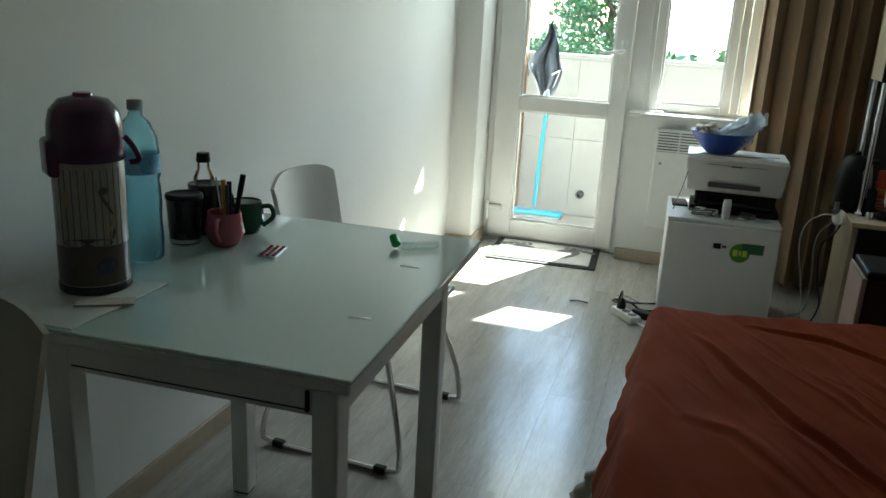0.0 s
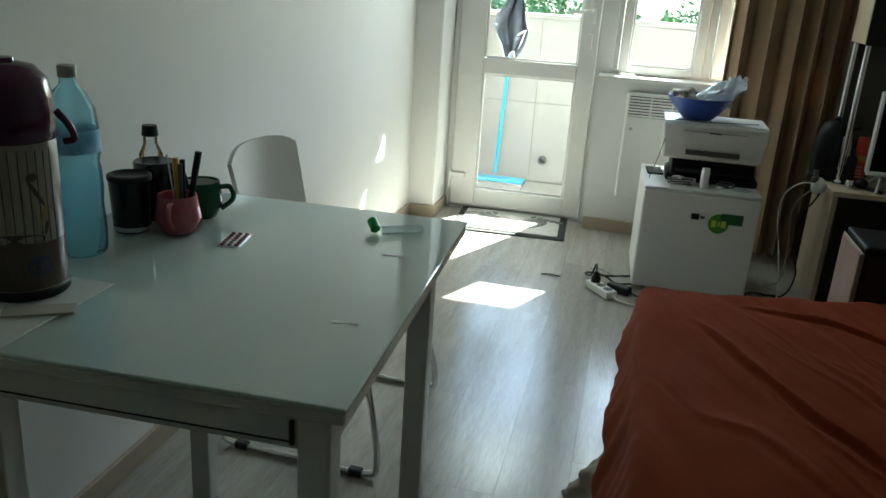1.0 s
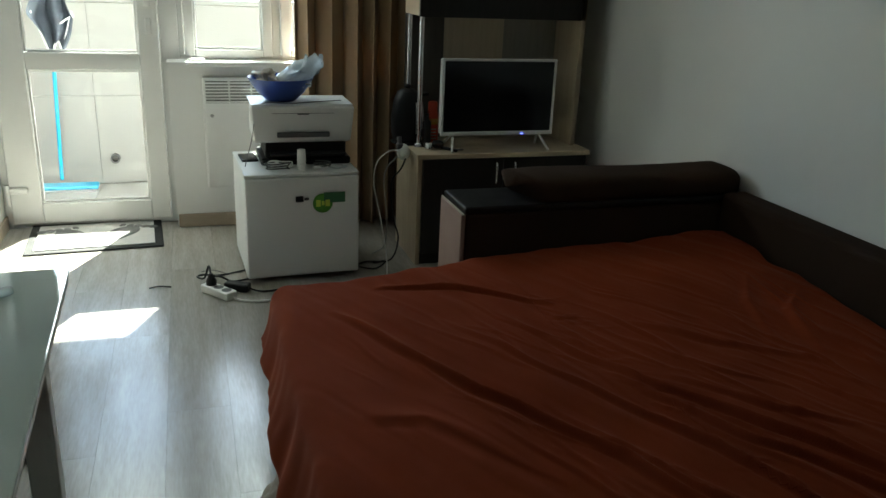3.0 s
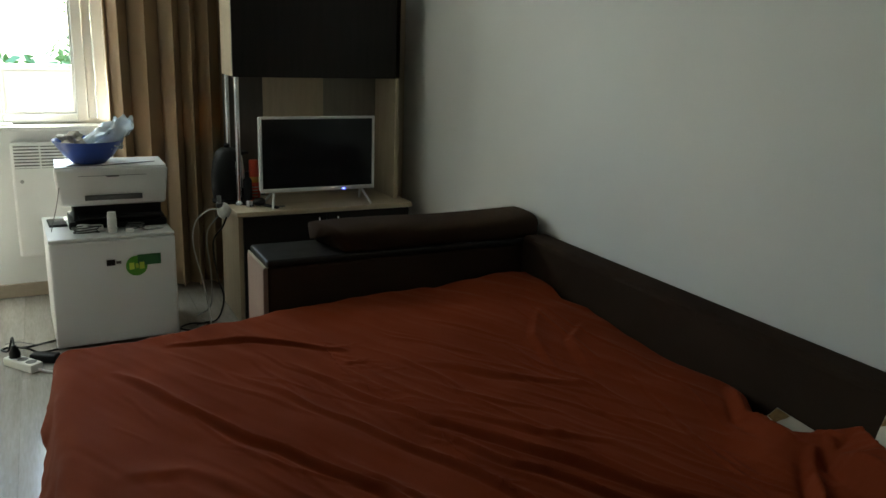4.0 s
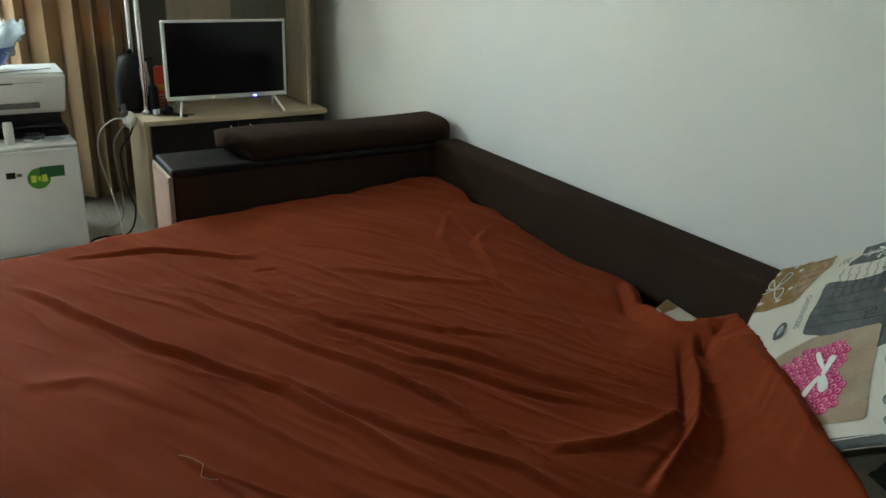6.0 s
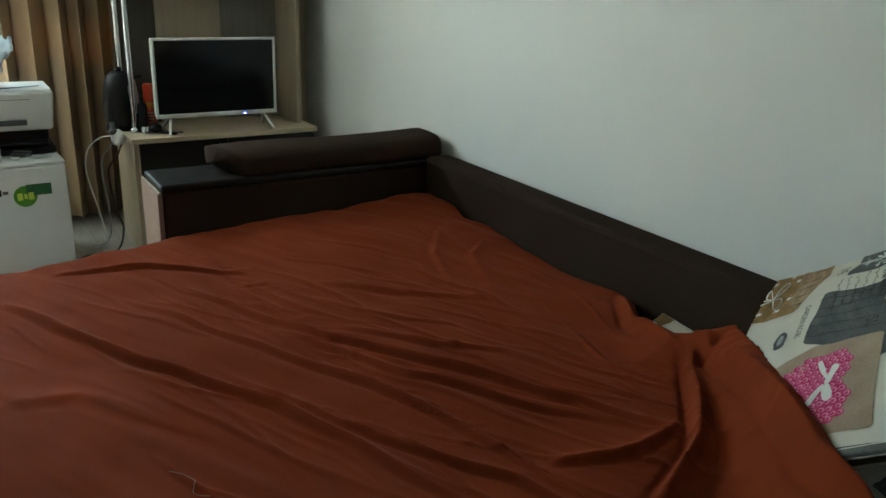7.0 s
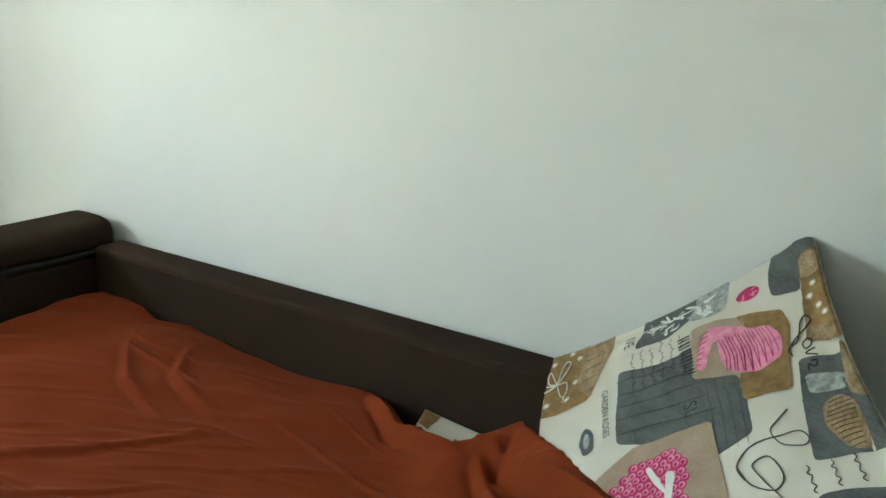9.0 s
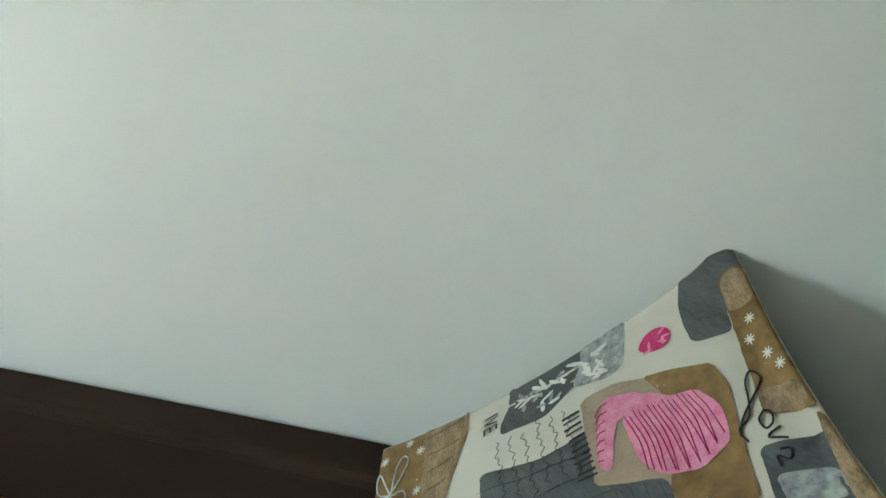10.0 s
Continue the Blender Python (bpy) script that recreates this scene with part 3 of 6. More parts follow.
part("drawer_gap", box(0.778, 0.786, TY0 + 0.003, TY0 + 0.0095, 0.675, 0.716, 0.002), M_BLACK, table)
for x in (TX0 + 0.003, TX1 - 0.071):
    for y in (TY0 + 0.006, 0.815):
        lg = part("leg", box(x, x + 0.05, y, y + 0.05, 0.006, 0.72, 0.004, 2), M_TABLE, table)
        part("foot_pad", box(x + 0.004, x + 0.046, y + 0.004, y + 0.046, 0.0, 0.006), M_BLACK, lg)


turn = pose(0.864, 0.183, 0, 0, 0, 2.0) @ pose(-0.862, -0.163, 0)
table.matrix_basis = turn @ pose(0.55, 0.65, 0)


# ---- chairs: plywood shell on a chrome sled base, the sitter looks along +x ----
def chair(shell, label):
    ob = thing("dining_chair", (0, 0, 0), label, "chair", "chairs at the table")
    part("seat", sheet(lambda u, v: (-0.18 + 0.40 * u, (v - 0.5) * (0.40 - 0.03 * u), 0.45 + 0.02 * math.cos(u * 5) - 0.012 * math.cos((v - 0.5) * 5)), 10, 10, 0.012), shell, ob, "", True)
    part("backrest", sheet(lambda u, v: (-0.17 - 0.07 * u - 0.05 * math.cos((v - 0.5) * 2.8), (v - 0.5) * (0.35 + 0.03 * u), 0.47 + 0.365 * u - 0.032 * u * u * (abs(v - 0.5) * 2) ** 4), 12, 14, 0.012), shell, ob, "", True)
    for s in (-1, 1):
        part("sled_rail", tube(smooth_line([(-0.1, s * 0.17, 0.437), (-0.2, s * 0.24, 0.2), (-0.235, s * 0.265, 0.05), (-0.2, s * 0.27, 0.012), (0.0, s * 0.27, 0.011), (0.2, s * 0.27, 0.012), (0.235, s * 0.265, 0.05), (0.2, s * 0.24, 0.22), (0.12, s * 0.17, 0.437)], 6), 0.009, 8), M_CHROME, ob, "bent chrome tube", True)
        for x in (-0.175, 0.175):
            part("floor_glide", box(x - 0.02, x + 0.02, s * 0.27 - 0.012, s * 0.27 + 0.012, 0.0, 0.024, 0.004), M_BLACK, ob)
    part("cross_bar", tube([(-0.1, -0.17, 0.43), (-0.1, 0.17, 0.43)], 0.009, 8), M_CHROME, ob)
    part("cross_bar", tube([(0.12, -0.17, 0.43), (0.12, 0.17, 0.43)], 0.009, 8), M_CHROME, ob)
    for s in (-1, 1):
        part("bolt", moved(lathe([(0, 0), (0.012, 0), (0.01, 0.004), (0, 0.005)], 16), pose(-0.232, s * 0.12, 0.56, 0, -90, 0)), M_CHROME, ob, "", True)
    return ob


ch = chair(M_CHAIR, "white plywood chair on a chrome sled base beside the wall")
ch.matrix_basis = pose(0.42, 1.345, 0, 0, 0, -3)
ch2 = chair(M_CREAM, "cream plywood chair pushed up to the table")
ch2.matrix_basis = pose(0.205, -0.2, 0, 0, 0, -90)

# ---- sofa bed ----
sofa = thing("sofa_bed", (2.3, 0.5, 0), "dark brown upholstered sofa folded out as a bed against the wall", "sofa bed")
part("base", box(1.42, 2.93, -0.8, 1.7, 0.03, 0.2, 0.01), M_SOFA_TOP, sofa)
part("mattress", box(1.39, 2.80, -0.83, 1.72, 0.2, 0.415, 0.04, 3), M_BEIGE, sofa)
part("seat_edge", box(2.80, 2.944, -0.83, 1.876, 0.2, 0.4, 0.02, 2), M_SOFA, sofa)
part("armrest", box(1.950, 3.055, 1.885, 2.115, 0.04, 0.575, 0.012, 3), M_SOFA, sofa)
part("armrest_top", box(1.944, 3.055, 1.878, 2.12, 0.575, 0.6, 0.009, 3), M_SOFA_TOP, sofa, "black leatherette top board")
part("side_panel", box(1.932, 1.949, 1.882, 2.117, 0.04, 0.574, 0.004, 2), M_SOFA_SIDE, sofa, "mauve-brown cloth end panel")
part("seam_piping", tube([(1.939, 1.874, 0.576), (1.939, 2.122, 0.576)], 0.0035, 6), M_BEIGE, sofa)
part("backrest", box(2.945, 3.055, -0.83, 1.876, 0.2, 0.617, 0.02, 3), M_SOFA, sofa)


def bolster_fn(u, v):
    a = 2 * math.pi * v
    k = min(u / 0.035, 1, (1 - u) / 0.03)
    end = math.sqrt(max(0.0, 1 - (1 - k) ** 2))
    sy, sz = abs(math.cos(a)) ** 0.55 * math.copysign(1, math.cos(a)), abs(math.sin(a)) ** 0.62 * math.copysign(1, math.sin(a))
    wob = 1 + 0.05 * fbm(u * 3, math.cos(a) * 0.6, math.sin(a) * 0.6)
    x = 2.17 + 0.87 * u - 0.03 * sy * (1 - u) ** 2 - 0.02 * sz * (1 - u) ** 2
    high = 0.051 * (0.93 + 0.04 * u + 0.05 * math.sin(u * 7))
    return (x, 1.992 + sy * 0.118 * end * wob, 0.59 + high + sz * high * end * wob)


part("bolster", sheet(bolster_fn, 40, 28), M_SOFA, sofa, "loose dark brown bolster cushion", True)

# rust cover thrown over the bed
LONG_FOLDS = [([(1.42, 1.48), (1.476, 1.376), (1.686, 0.943), (1.859, 0.657), (1.954, 0.4), (2.06, 0.1)], 0.011, 0.013),
              ([(1.70, 1.36), (1.951, 0.911), (2.08, 0.63), (2.148, 0.391), (2.2, 0.15)], 0.010, 0.011),
              ([(1.86, 1.38), (2.086, 0.925), (2.251, 0.654), (2.424, 0.376), (2.55, 0.15)], 0.012, 0.012),
              ([(2.024, 0.994), (2.173, 0.621), (2.303, 0.415), (2.451, 0.248)], 0.010, 0.010),
              ([(1.80, 0.89), (1.978, 0.45), (2.145, 0.196), (2.25, -0.1)], 0.008, 0.010),
              ([(1.56, 1.61), (1.82, 1.55), (2.06, 1.4)], 0.009, 0.012), ([(1.392, 0.911), (1.523, 0.865), (1.72, 0.58)], 0.005, 0.03)]
CORNER_FOLDS = [([(2.78, 1.46), (2.605, 1.235), (2.55, 1.03)], 0.006, 0.018), ([(2.845, 1.31), (2.707, 1.183), (2.62, 0.95)], 0.007, 0.02),
                ([(2.735, 1.011), (2.63, 0.52), (2.586, 0.287)], 0.004, 0.007), ([(2.201, 1.236), (2.377, 1.053), (2.608, 0.889)], 0.006, 0.016),
                ([(2.156, 0.943), (2.302, 0.741), (2.456, 0.625)], 0.007, 0.012), ([(2.92, 0.76), (2.82, 0.60), (2.75, 0.40)], 0.016, 0.022),
                ([(2.76, 0.36), (2.64, 0.24), (2.5, 0.12), (2.3, 0.02)], 0.026, 0.017), ([(2.80, 0.36), (2.66, 0.15), (2.48, -0.12), (2.4, -0.3)], 0.024, 0.014),
                ([(2.22, 0.21), (2.385, 0.162), (2.56, 0.2)], 0.012, 0.014)]
STEP = 0.004


def crease_map():
    """Height of all creases over the bed: a steep side, a long side and a shallow valley each."""
    rn = np.random.RandomState(5)
    xs, ys = np.meshgrid(np.arange(1.2, 3.1, STEP), np.arange(-0.95, 2.0, STEP), indexing="ij")
    lines = LONG_FOLDS + CORNER_FOLDS
    for _ in range(210):
        x, y = rn.uniform(1.4, 2.85), rn.uniform(-0.6, 1.62)
        ang, ln = rn.normal(-1.1 - 0.55 * min(1, max(0, (x - 2.4) / 0.3)), 0.13), rn.uniform(0.12, 0.6)
        bend = rn.normal(0, 0.2)
        p = [(x, y)]
        for k in range(3):
            x, y = x + ln / 3 * math.cos(ang + bend * k / 2), y + ln / 3 * math.sin(ang + bend * k / 2)
            p.append((x, y))
        lines = lines + [(p, rn.uniform(0.001, 0.0042) * (0.5 + ln), rn.uniform(0.004, 0.009))]
    for k in range(60):                      # short puckers across the stitched seam
        y = rn.uniform(0.35, 1.5)
        x = 2.02 + 0.11 * (1.3 - y) + rn.normal(0, 0.025)
        ang, ln = rn.normal(-0.55, 0.35), rn.uniform(0.04, 0.13)
        lines = lines + [([(x, y), (x + ln * math.cos(ang), y + ln * math.sin(ang))], rn.uniform(0.0008, 0.0022), rn.uniform(0.004, 0.007))]
    out = np.zeros_like(xs)
    wx = xs + 0.008 * np.sin(ys * 7 + xs * 4) + 0.003 * np.sin(ys * 23 - xs * 9)
    wy = ys + 0.007 * np.sin(xs * 8 - ys * 2)
    for line, high, wide in lines:
        px, py = [p[0] for p in line], [p[1] for p in line]
        pad = wide * 6 + 0.02
        i0, i1 = max(0, int((min(px) - pad - 1.2) / STEP)), int((max(px) + pad - 1.2) / STEP) + 1
        j0, j1 = max(0, int((min(py) - pad + 0.95) / STEP)), int((max(py) + pad + 0.95) / STEP) + 1
        gx, gy = wx[i0:i1, j0:j1], wy[i0:i1, j0:j1]
        best, along, side = np.full_like(gx, 9.0), np.zeros_like(gx), np.zeros_like(gx)
        for k, ((ax, ay), (bx, by)) in enumerate(zip(line, line[1:])):
            dx, dy = bx - ax, by - ay
            t = np.clip(((gx - ax) * dx + (gy - ay) * dy) / (dx * dx + dy * dy), 0, 1)
            d = np.hypot(gx - ax - t * dx, gy - ay - t * dy)
            m = d < best
            best[m], along[m] = d[m], ((k + t) / (len(line) - 1))[m]
            side[m] = np.sign((gx - ax) * dy - (gy - ay) * dx)[m]
        w = np.where(side > 0, wide * 0.5, wide * 1.25)
        shape = 1.25 * np.exp(-(best / w) ** 1.4) - 0.3 * np.exp(-((best - 2.4 * w) / w) ** 2) * (side > 0)
        out[i0:i1, j0:j1] += 1.45 * high * shape * np.sin(np.pi * np.clip(along, 0, 1)) ** 0.6
    return out


CREASES = crease_map()


def ridge_height(x, y):
    i, j = (x - 1.2) / STEP, (y + 0.95) / STEP
    i, j = min(max(i, 0), CREASES.shape[0] - 2), min(max(j, 0), CREASES.shape[1] - 2)
    a, b = int(i), int(j)
    p, q = i - a, j - b
    c = CREASES
    return float((c[a, b] * (1 - p) + c[a + 1, b] * p) * (1 - q) + (c[a, b + 1] * (1 - p) + c[a + 1, b + 1] * p) * q)


def lin(x, xs, ys):
    return float(np.interp(x, xs, ys))


BED_X, FOLD_R = 1.335, 0.055


def cover_fn(u, v):
    b = -0.85 + v * (0.85 + 1.72 + 0.36)
    right = lin(b, [-0.85, -0.4, -0.07, 0.1, 0.3, 0.42, 0.55, 0.66, 0.76, 0.88, 1.25, 1.42, 1.52, 1.7, 2.1], [2.1, 2.33, 2.55, 2.68, 2.83, 2.77, 2.81, 2.89, 2.94, 2.925, 2.925, 2.94, 2.9, 2.93, 2.93])
    w = u ** 0.9
    hang = lin(b, [0.8, 1.3, 1.75], [0.35, 0.24, 0.21])
    a = -hang + w * (right - BED_X + hang)
    x = BED_X + a
    s = min(1, max(0, (x - 1.55) / 0.5))
    far = 1.685 + 0.12 * s * s * (3 - 2 * s)
    da, db = max(0, -a), max(0, b - far)
    d = (da ** 4 + db ** 4) ** 0.25
    wr = fbm(x * 2.2, b * 2.2, 1.0, 3) * 0.012 + 0.007 * fbm(x * 9 + b * 4, b * 2.5 - x * 1.2, 5.0, 2)
    top = 0.446 + 0.04 * lin(b, [0.9, 1.6], [0, 1]) * lin(x, [2.0, 2.8], [0, 1]) + ridge_height(x, min(b, far)) + wr
    top += lin(b, [-0.6, -0.25, -0.05, 0.2, 0.3, 0.42, 0.6], [0.08, 0.15, 0.16, 0.14, 0.11, 0.05, 0]) * math.exp(-((right - x) / 0.085) ** 2)
    top -= 0.012 * lin(b, [0.8, 0.95, 1.5, 1.6], [0, 1, 1, 0.3]) * math.exp(-((right - x) / 0.07) ** 2)
    if d <= 0:
        return (x, b, top)
    th = min(d / FOLD_R, math.pi / 2)
    run = b if da > db else x
    fold = 0.008 * math.sin(run * 21 + 3 * fbm(run * 3, 0, 2)) + 0.0022 * math.sin(run * 63 + 2 * math.sin(run * 9))
    out = FOLD_R * math.sin(th) + (0.2 * d + fold) * min(1, d / 0.25)
    drop = FOLD_R * (1 - math.cos(th)) + max(0, d - FOLD_R * math.pi / 2)
    n = math.hypot(da, db)
    return (min(x, 9) if a > 0 else BED_X - da / n * out, min(b, far) + db / n * out, max(0.03, top - drop))


cover = tagged(part("bed_cover", sheet(cover_fn, 400, 540, 0.004), M_RUST, None, "", True), "creased rust-orange velour cover thrown over the bed", "bed cover")


def on_cover(x, y, up=0.002):
    return Vector((x, y, 0.446 + ridge_height(x, y) + fbm(x * 2.2, y * 2.2, 1.0, 3) * 0.012 + 0.007 * fbm(x * 9 + y * 4, y * 2.5 - x * 1.2, 5.0, 2) + 0.04 * lin(y, [0.9, 1.6], [0, 1]) * lin(x, [2.0, 2.8], [0, 1]) + up))


seam = smooth_line([(2.0, 1.62, 0), (2.014, 1.534, 0), (2.006, 1.245, 0), (2.074, 0.897, 0), (2.106, 0.549, 0), (2.154, 0.4, 0), (2.22, 0.1, 0), (2.25, -0.3, 0)], 22)
part("stitched_seam", tube([on_cover(p.x + 0.003 * math.sin(k * 1.9), p.y, -0.0008 + 0.0012 * math.sin(k * 2.6)) for k, p in enumerate(seam)], 0.0022, 6), M_RUST, cover, "puckered stitched seam", True)
part("loose_thread", tube([on_cover(p.x, p.y, 0.0015) for p in smooth_line([(1.62, 0.52, 0), (1.65, 0.47, 0), (1.64, 0.44, 0), (1.66, 0.41, 0)])], 0.0006, 4), M_BEIGE, cover, "pale loose thread")


def skirt_fn(u, v):
    y = 0.45 + 1.0 * u
    z = 0.004 + 0.27 * v
    return (1.335 - 0.165 * math.sin(math.pi * min(1, u * 1.05 + 0.02)) ** 0.4 * (1 - v) ** 0.7 * (0.85 + 0.4 * fbm(y * 6, 0.3)) - 0.035 * math.sin(y * 23 + 5 * z) * (1 - v * 0.6) - 0.04 * fbm(y * 14, z * 18, 3), y, z + 0.012 * fbm(y * 12, z * 15, 9) * v)


tagged(part("bed_skirt", sheet(skirt_fn, 110, 18, 0.003), M_BEIGE, None, "", True), "crumpled beige sheet hanging below the cover", "sheet")

# ---- printed pillows ----
M_CREAMCLOTH = material("cream_cotton", (0.62, 0.58, 0.5), (0.55, 0.51, 0.44), 0.9, scale=12, fine=900, amount=0.5, bump=0.3, bump_dist=0.0008, shine=0.1)
M_SLATE = material("slate_grey_print", (0.075, 0.08, 0.08), (0.135, 0.14, 0.138), 0.9, scale=10, fine=90, amount=0.8, stretch=(1, 1, 5), bump=0.2, bump_dist=0.0008, shine=0.1)
M_SLATE_D = material("dark_slate_print", (0.045, 0.048, 0.048), (0.08, 0.083, 0.08), 0.9, shine=0.1)
M_TAN = material("tan_print", (0.40, 0.31, 0.23), (0.31, 0.23, 0.16), 0.9, scale=25, fine=200, amount=0.7, bump=0.2, shine=0.1)
M_OCHRE = material("ochre_brown_print", (0.30, 0.19, 0.08), (0.16, 0.1, 0.045), 0.9, scale=12, fine=70, amount=0.9, bump=0.2, shine=0.1)
M_PLANK = material("brown_plank_print", (0.40, 0.28, 0.18), (0.17, 0.12, 0.06), 0.9, scale=9, fine=60, amount=0.9, stretch=(1, 6, 6), bump=0.2, shine=0.1)
M_ROSE = material("rose_pink_print", (0.62, 0.17, 0.31), (0.72, 0.33, 0.43), 0.9, scale=60, fine=300, amount=0.9, bump=0.2, shine=0.1)
M_MAGENTA = material("magenta_print", (0.40, 0.02, 0.10), (0.5, 0.06, 0.17), 0.9, scale=60, fine=300, amount=0.9, bump=0.2, shine=0.1)
M_INK = material("black_ink_print", (0.02, 0.02, 0.02), (0.04, 0.04, 0.04), 0.9)
M_DASH = material("dark_grey_ink", (0.05, 0.05, 0.05), (0.2, 0.19, 0.18), 0.9, scale=150, amount=0.9)
M_PALE = material("pale_grey_print", (0.42, 0.43, 0.42), (0.2, 0.2, 0.2), 0.9, scale=60, amount=0.9)
M_WHITEPRINT = material("white_print", (0.75, 0.74, 0.7), None, 0.9)


class Pillow:
    def __init__(self, a, u, v, wide, long, bulge, seed, tip=False):
        self.a, self.u, self.v = Vector(a), Vector(u).normalized(), Vector(v).normalized()
        self.n = self.v.cross(self.u).normalized()
        self.wide, self.long, self.bulge, self.seed, self.tip = wide, long, bulge, seed, tip

    def at(self, p, q, lift=0.0, side=1):
        s, t = p / self.wide, q / self.long
        e = max(0.0, 16 * s * (1 - s) * t * (1 - t))
        bow_u = -0.03 * (1 - (2 * t - 1) ** 2) * (max(0, s) ** 4 - (0 if self.tip else max(0, 1 - s) ** 4))
        bow_v = 0.035 * (1 - (2 * s - 1) ** 2) * (max(0, 1 - t) ** 4 - max(0, t) ** 4)
        if self.tip:
            bow_u -= 0.03 * math.sin(math.pi * min(1, max(0, t / 0.62))) * max(0, 1 - s) ** 4
            bow_v -= 0.036 * math.exp(-((1 - s) / 0.055) ** 2 - (t / 0.07) ** 2)
            lift -= 0.45 * max(0.0, 0.53 * (q - 0.237) - 0.84 * (p + 0.014) - 0.01)
        w = self.bulge * (0.62 * e ** 0.42 - 0.27 * min(1, e * 6)) + 0.006 * fbm(s * 5, t * 5, self.seed) * min(1, e * 3) if side > 0 else -self.bulge * 0.27 - self.bulge * 0.9 * e ** 0.42
        return self.a + self.u * (p + bow_u) + self.v * (q + bow_v) + self.n * (w + lift)

    def body(self, name, label):
        self.ob = thing(name, self.a, label, "pillow", "pillows on the bed")
        f = sheet(lambda s, t: self.at(s * self.wide, t * self.long), 48, 56)
        g = sheet(lambda s, t: self.at(s * self.wide, t * self.long, 0, -1), 24, 28)
        part("case", merge(f, g), M_CREAMCLOTH, self.ob, "cream cotton pillowcase", True)
        part("edge_seam", tube([self.at(*c) for c in [(self.wide * k / 12, 0) for k in range(12)] + [(self.wide, self.long * k / 12) for k in range(12)] + [(self.wide * (1 - k / 12), self.long) for k in range(12)] + [(0, self.long * (1 - k / 12)) for k in range(12)]], 0.0012, 6, True), M_CREAMCLOTH, self.ob, "", True)

    def patch(self, corners, mat, level=1, name="printed_patch", n=12):
        """A four-cornered print laid on the cloth."""
        (a, b), (c, d), (e, f), (g, h) = corners

        def fn(s, t):
            p = (a * (1 - s) + c * s) * (1 - t) + (g * (1 - s) + e * s) * t
            q = (b * (1 - s) + d * s) * (1 - t) + (h * (1 - s) + f * s) * t
            p += 0.003 * fbm(q * 30, p * 30, 4) * (4 * s * (1 - s) < 0.2)
            return self.at(p, q, 0.0008 * level)
        return part(name, sheet(fn, n, n), mat, self.ob, "", True)

    def disc(self, cp, cq, rp, rq, level, turn=0.0, n=18, heart=False):
        bm = bmesh.new()
        c, rings = bm.verts.new(self.at(cp, cq, 0.0008 * level)), []
        for m in range(1, 5):
            ring = []
            for k in range(n):
                a = 2 * math.pi * k / n
                x, y = math.cos(a), math.sin(a)
                if heart:
                    x, y = math.sin(a) ** 3, (13 * math.cos(a) - 5 * math.cos(2 * a) - 2 * math.cos(3 * a) - math.cos(4 * a)) / 16
                x, y = rp * x, rq * y
                x, y = x * math.cos(turn) - y * math.sin(turn), x * math.sin(turn) + y * math.cos(turn)
                ring.append(bm.verts.new(self.at(cp + x * m / 4, cq + y * m / 4, 0.0008 * level)))
            rings.append(ring)
        for k in range(n):
            j = (k + 1) % n
            bm.faces.new((c, rings[0][k], rings[0][j]))
            for r, s in zip(rings, rings[1:]):
                bm.faces.new((r[k], s[k], s[j], r[j]))
        return bm

    def blob(self, outline, mat, level=1, name="printed_patch", soft=2, parent=None):
        """A print with rounded corners and a slightly uneven edge."""
        pts = [Vector((p, q)) for p, q in outline]
        fine = []
        for a, b in zip(pts, pts[1:] + pts[:1]):
            k = max(1, int((b - a).length / 0.02))
            fine += [a.lerp(b, j / k) for j in range(k)]
        for _ in range(soft):
            fine = [c for a, b in zip(fine, fine[1:] + fine[:1]) for c in (a.lerp(b, 0.25), a.lerp(b, 0.75))]
        mid = sum(fine, Vector((0, 0))) / len(fine)
        bm = bmesh.new()

        def point(p):
            p = Vector((min(max(p.x, 0.0), self.wide), min(max(p.y, 0.0), self.long)))
            return bm.verts.new(self.at(p.x, p.y, 0.0008 * level))
        rings = [[point(mid.lerp(f, m / 7) + Vector((0.0012 * fbm(f.x * 90, f.y * 90, 2) * (m == 7), 0))) for f in fine] for m in range(1, 8)]
        c, n = point(mid), len(fine)
        for k in range(n):
            j = (k + 1) % n
            bm.faces.new((c, rings[0][k], rings[0][j]))
            for r, q in zip(rings, rings[1:]):
                bm.faces.new((r[k], q[k], q[j], r[j]))
        return part(name, bm, mat, parent or self.ob, "", True)

    def line(self, pts, r, mat, name="ink_line", level=2):
        pl = smooth_line([Vector((p, q, 0)) for p, q in pts], 7)
        return part(name, tube([self.at(p.x, p.y, 0.0008 * level) for p in pl], r, 5), mat, self.ob)

    def text(self, words, p, q, size, mat=None, level=3, lean=0.0):
        """Lettering that runs along v with its upper side towards u."""
        cu = bpy.data.curves.new("lettering", "FONT")
        cu.body, cu.size, cu.shear = words, size, lean
        tmp = bpy.data.objects.new("lettering", cu)
        scene.collection.objects.link(tmp)
        me = bpy.data.meshes.new_from_object(tmp.evaluated_get(bpy.context.evaluated_depsgraph_get()))
        bm = bmesh.new()
        bm.from_mesh(me)
        bpy.data.objects.remove(tmp)
        bpy.data.curves.remove(cu)
        bpy.data.meshes.remove(me)
        for v in bm.verts:
            v.co = self.at(p + v.co.y, q + v.co.x, 0.0008 * level)
        return part("lettering", bm, mat or M_INK, self.ob)


pl = Pillow((2.972, 0.306, 0.648), (0.19, -0.788, 0.585), (-0.853, -0.427, -0.298), 0.548, 0.68, 0.055, 2, True)
pl.body("pillow", "cream pillow with a patchwork print leaning against the wall")
rr = random.Random(4)
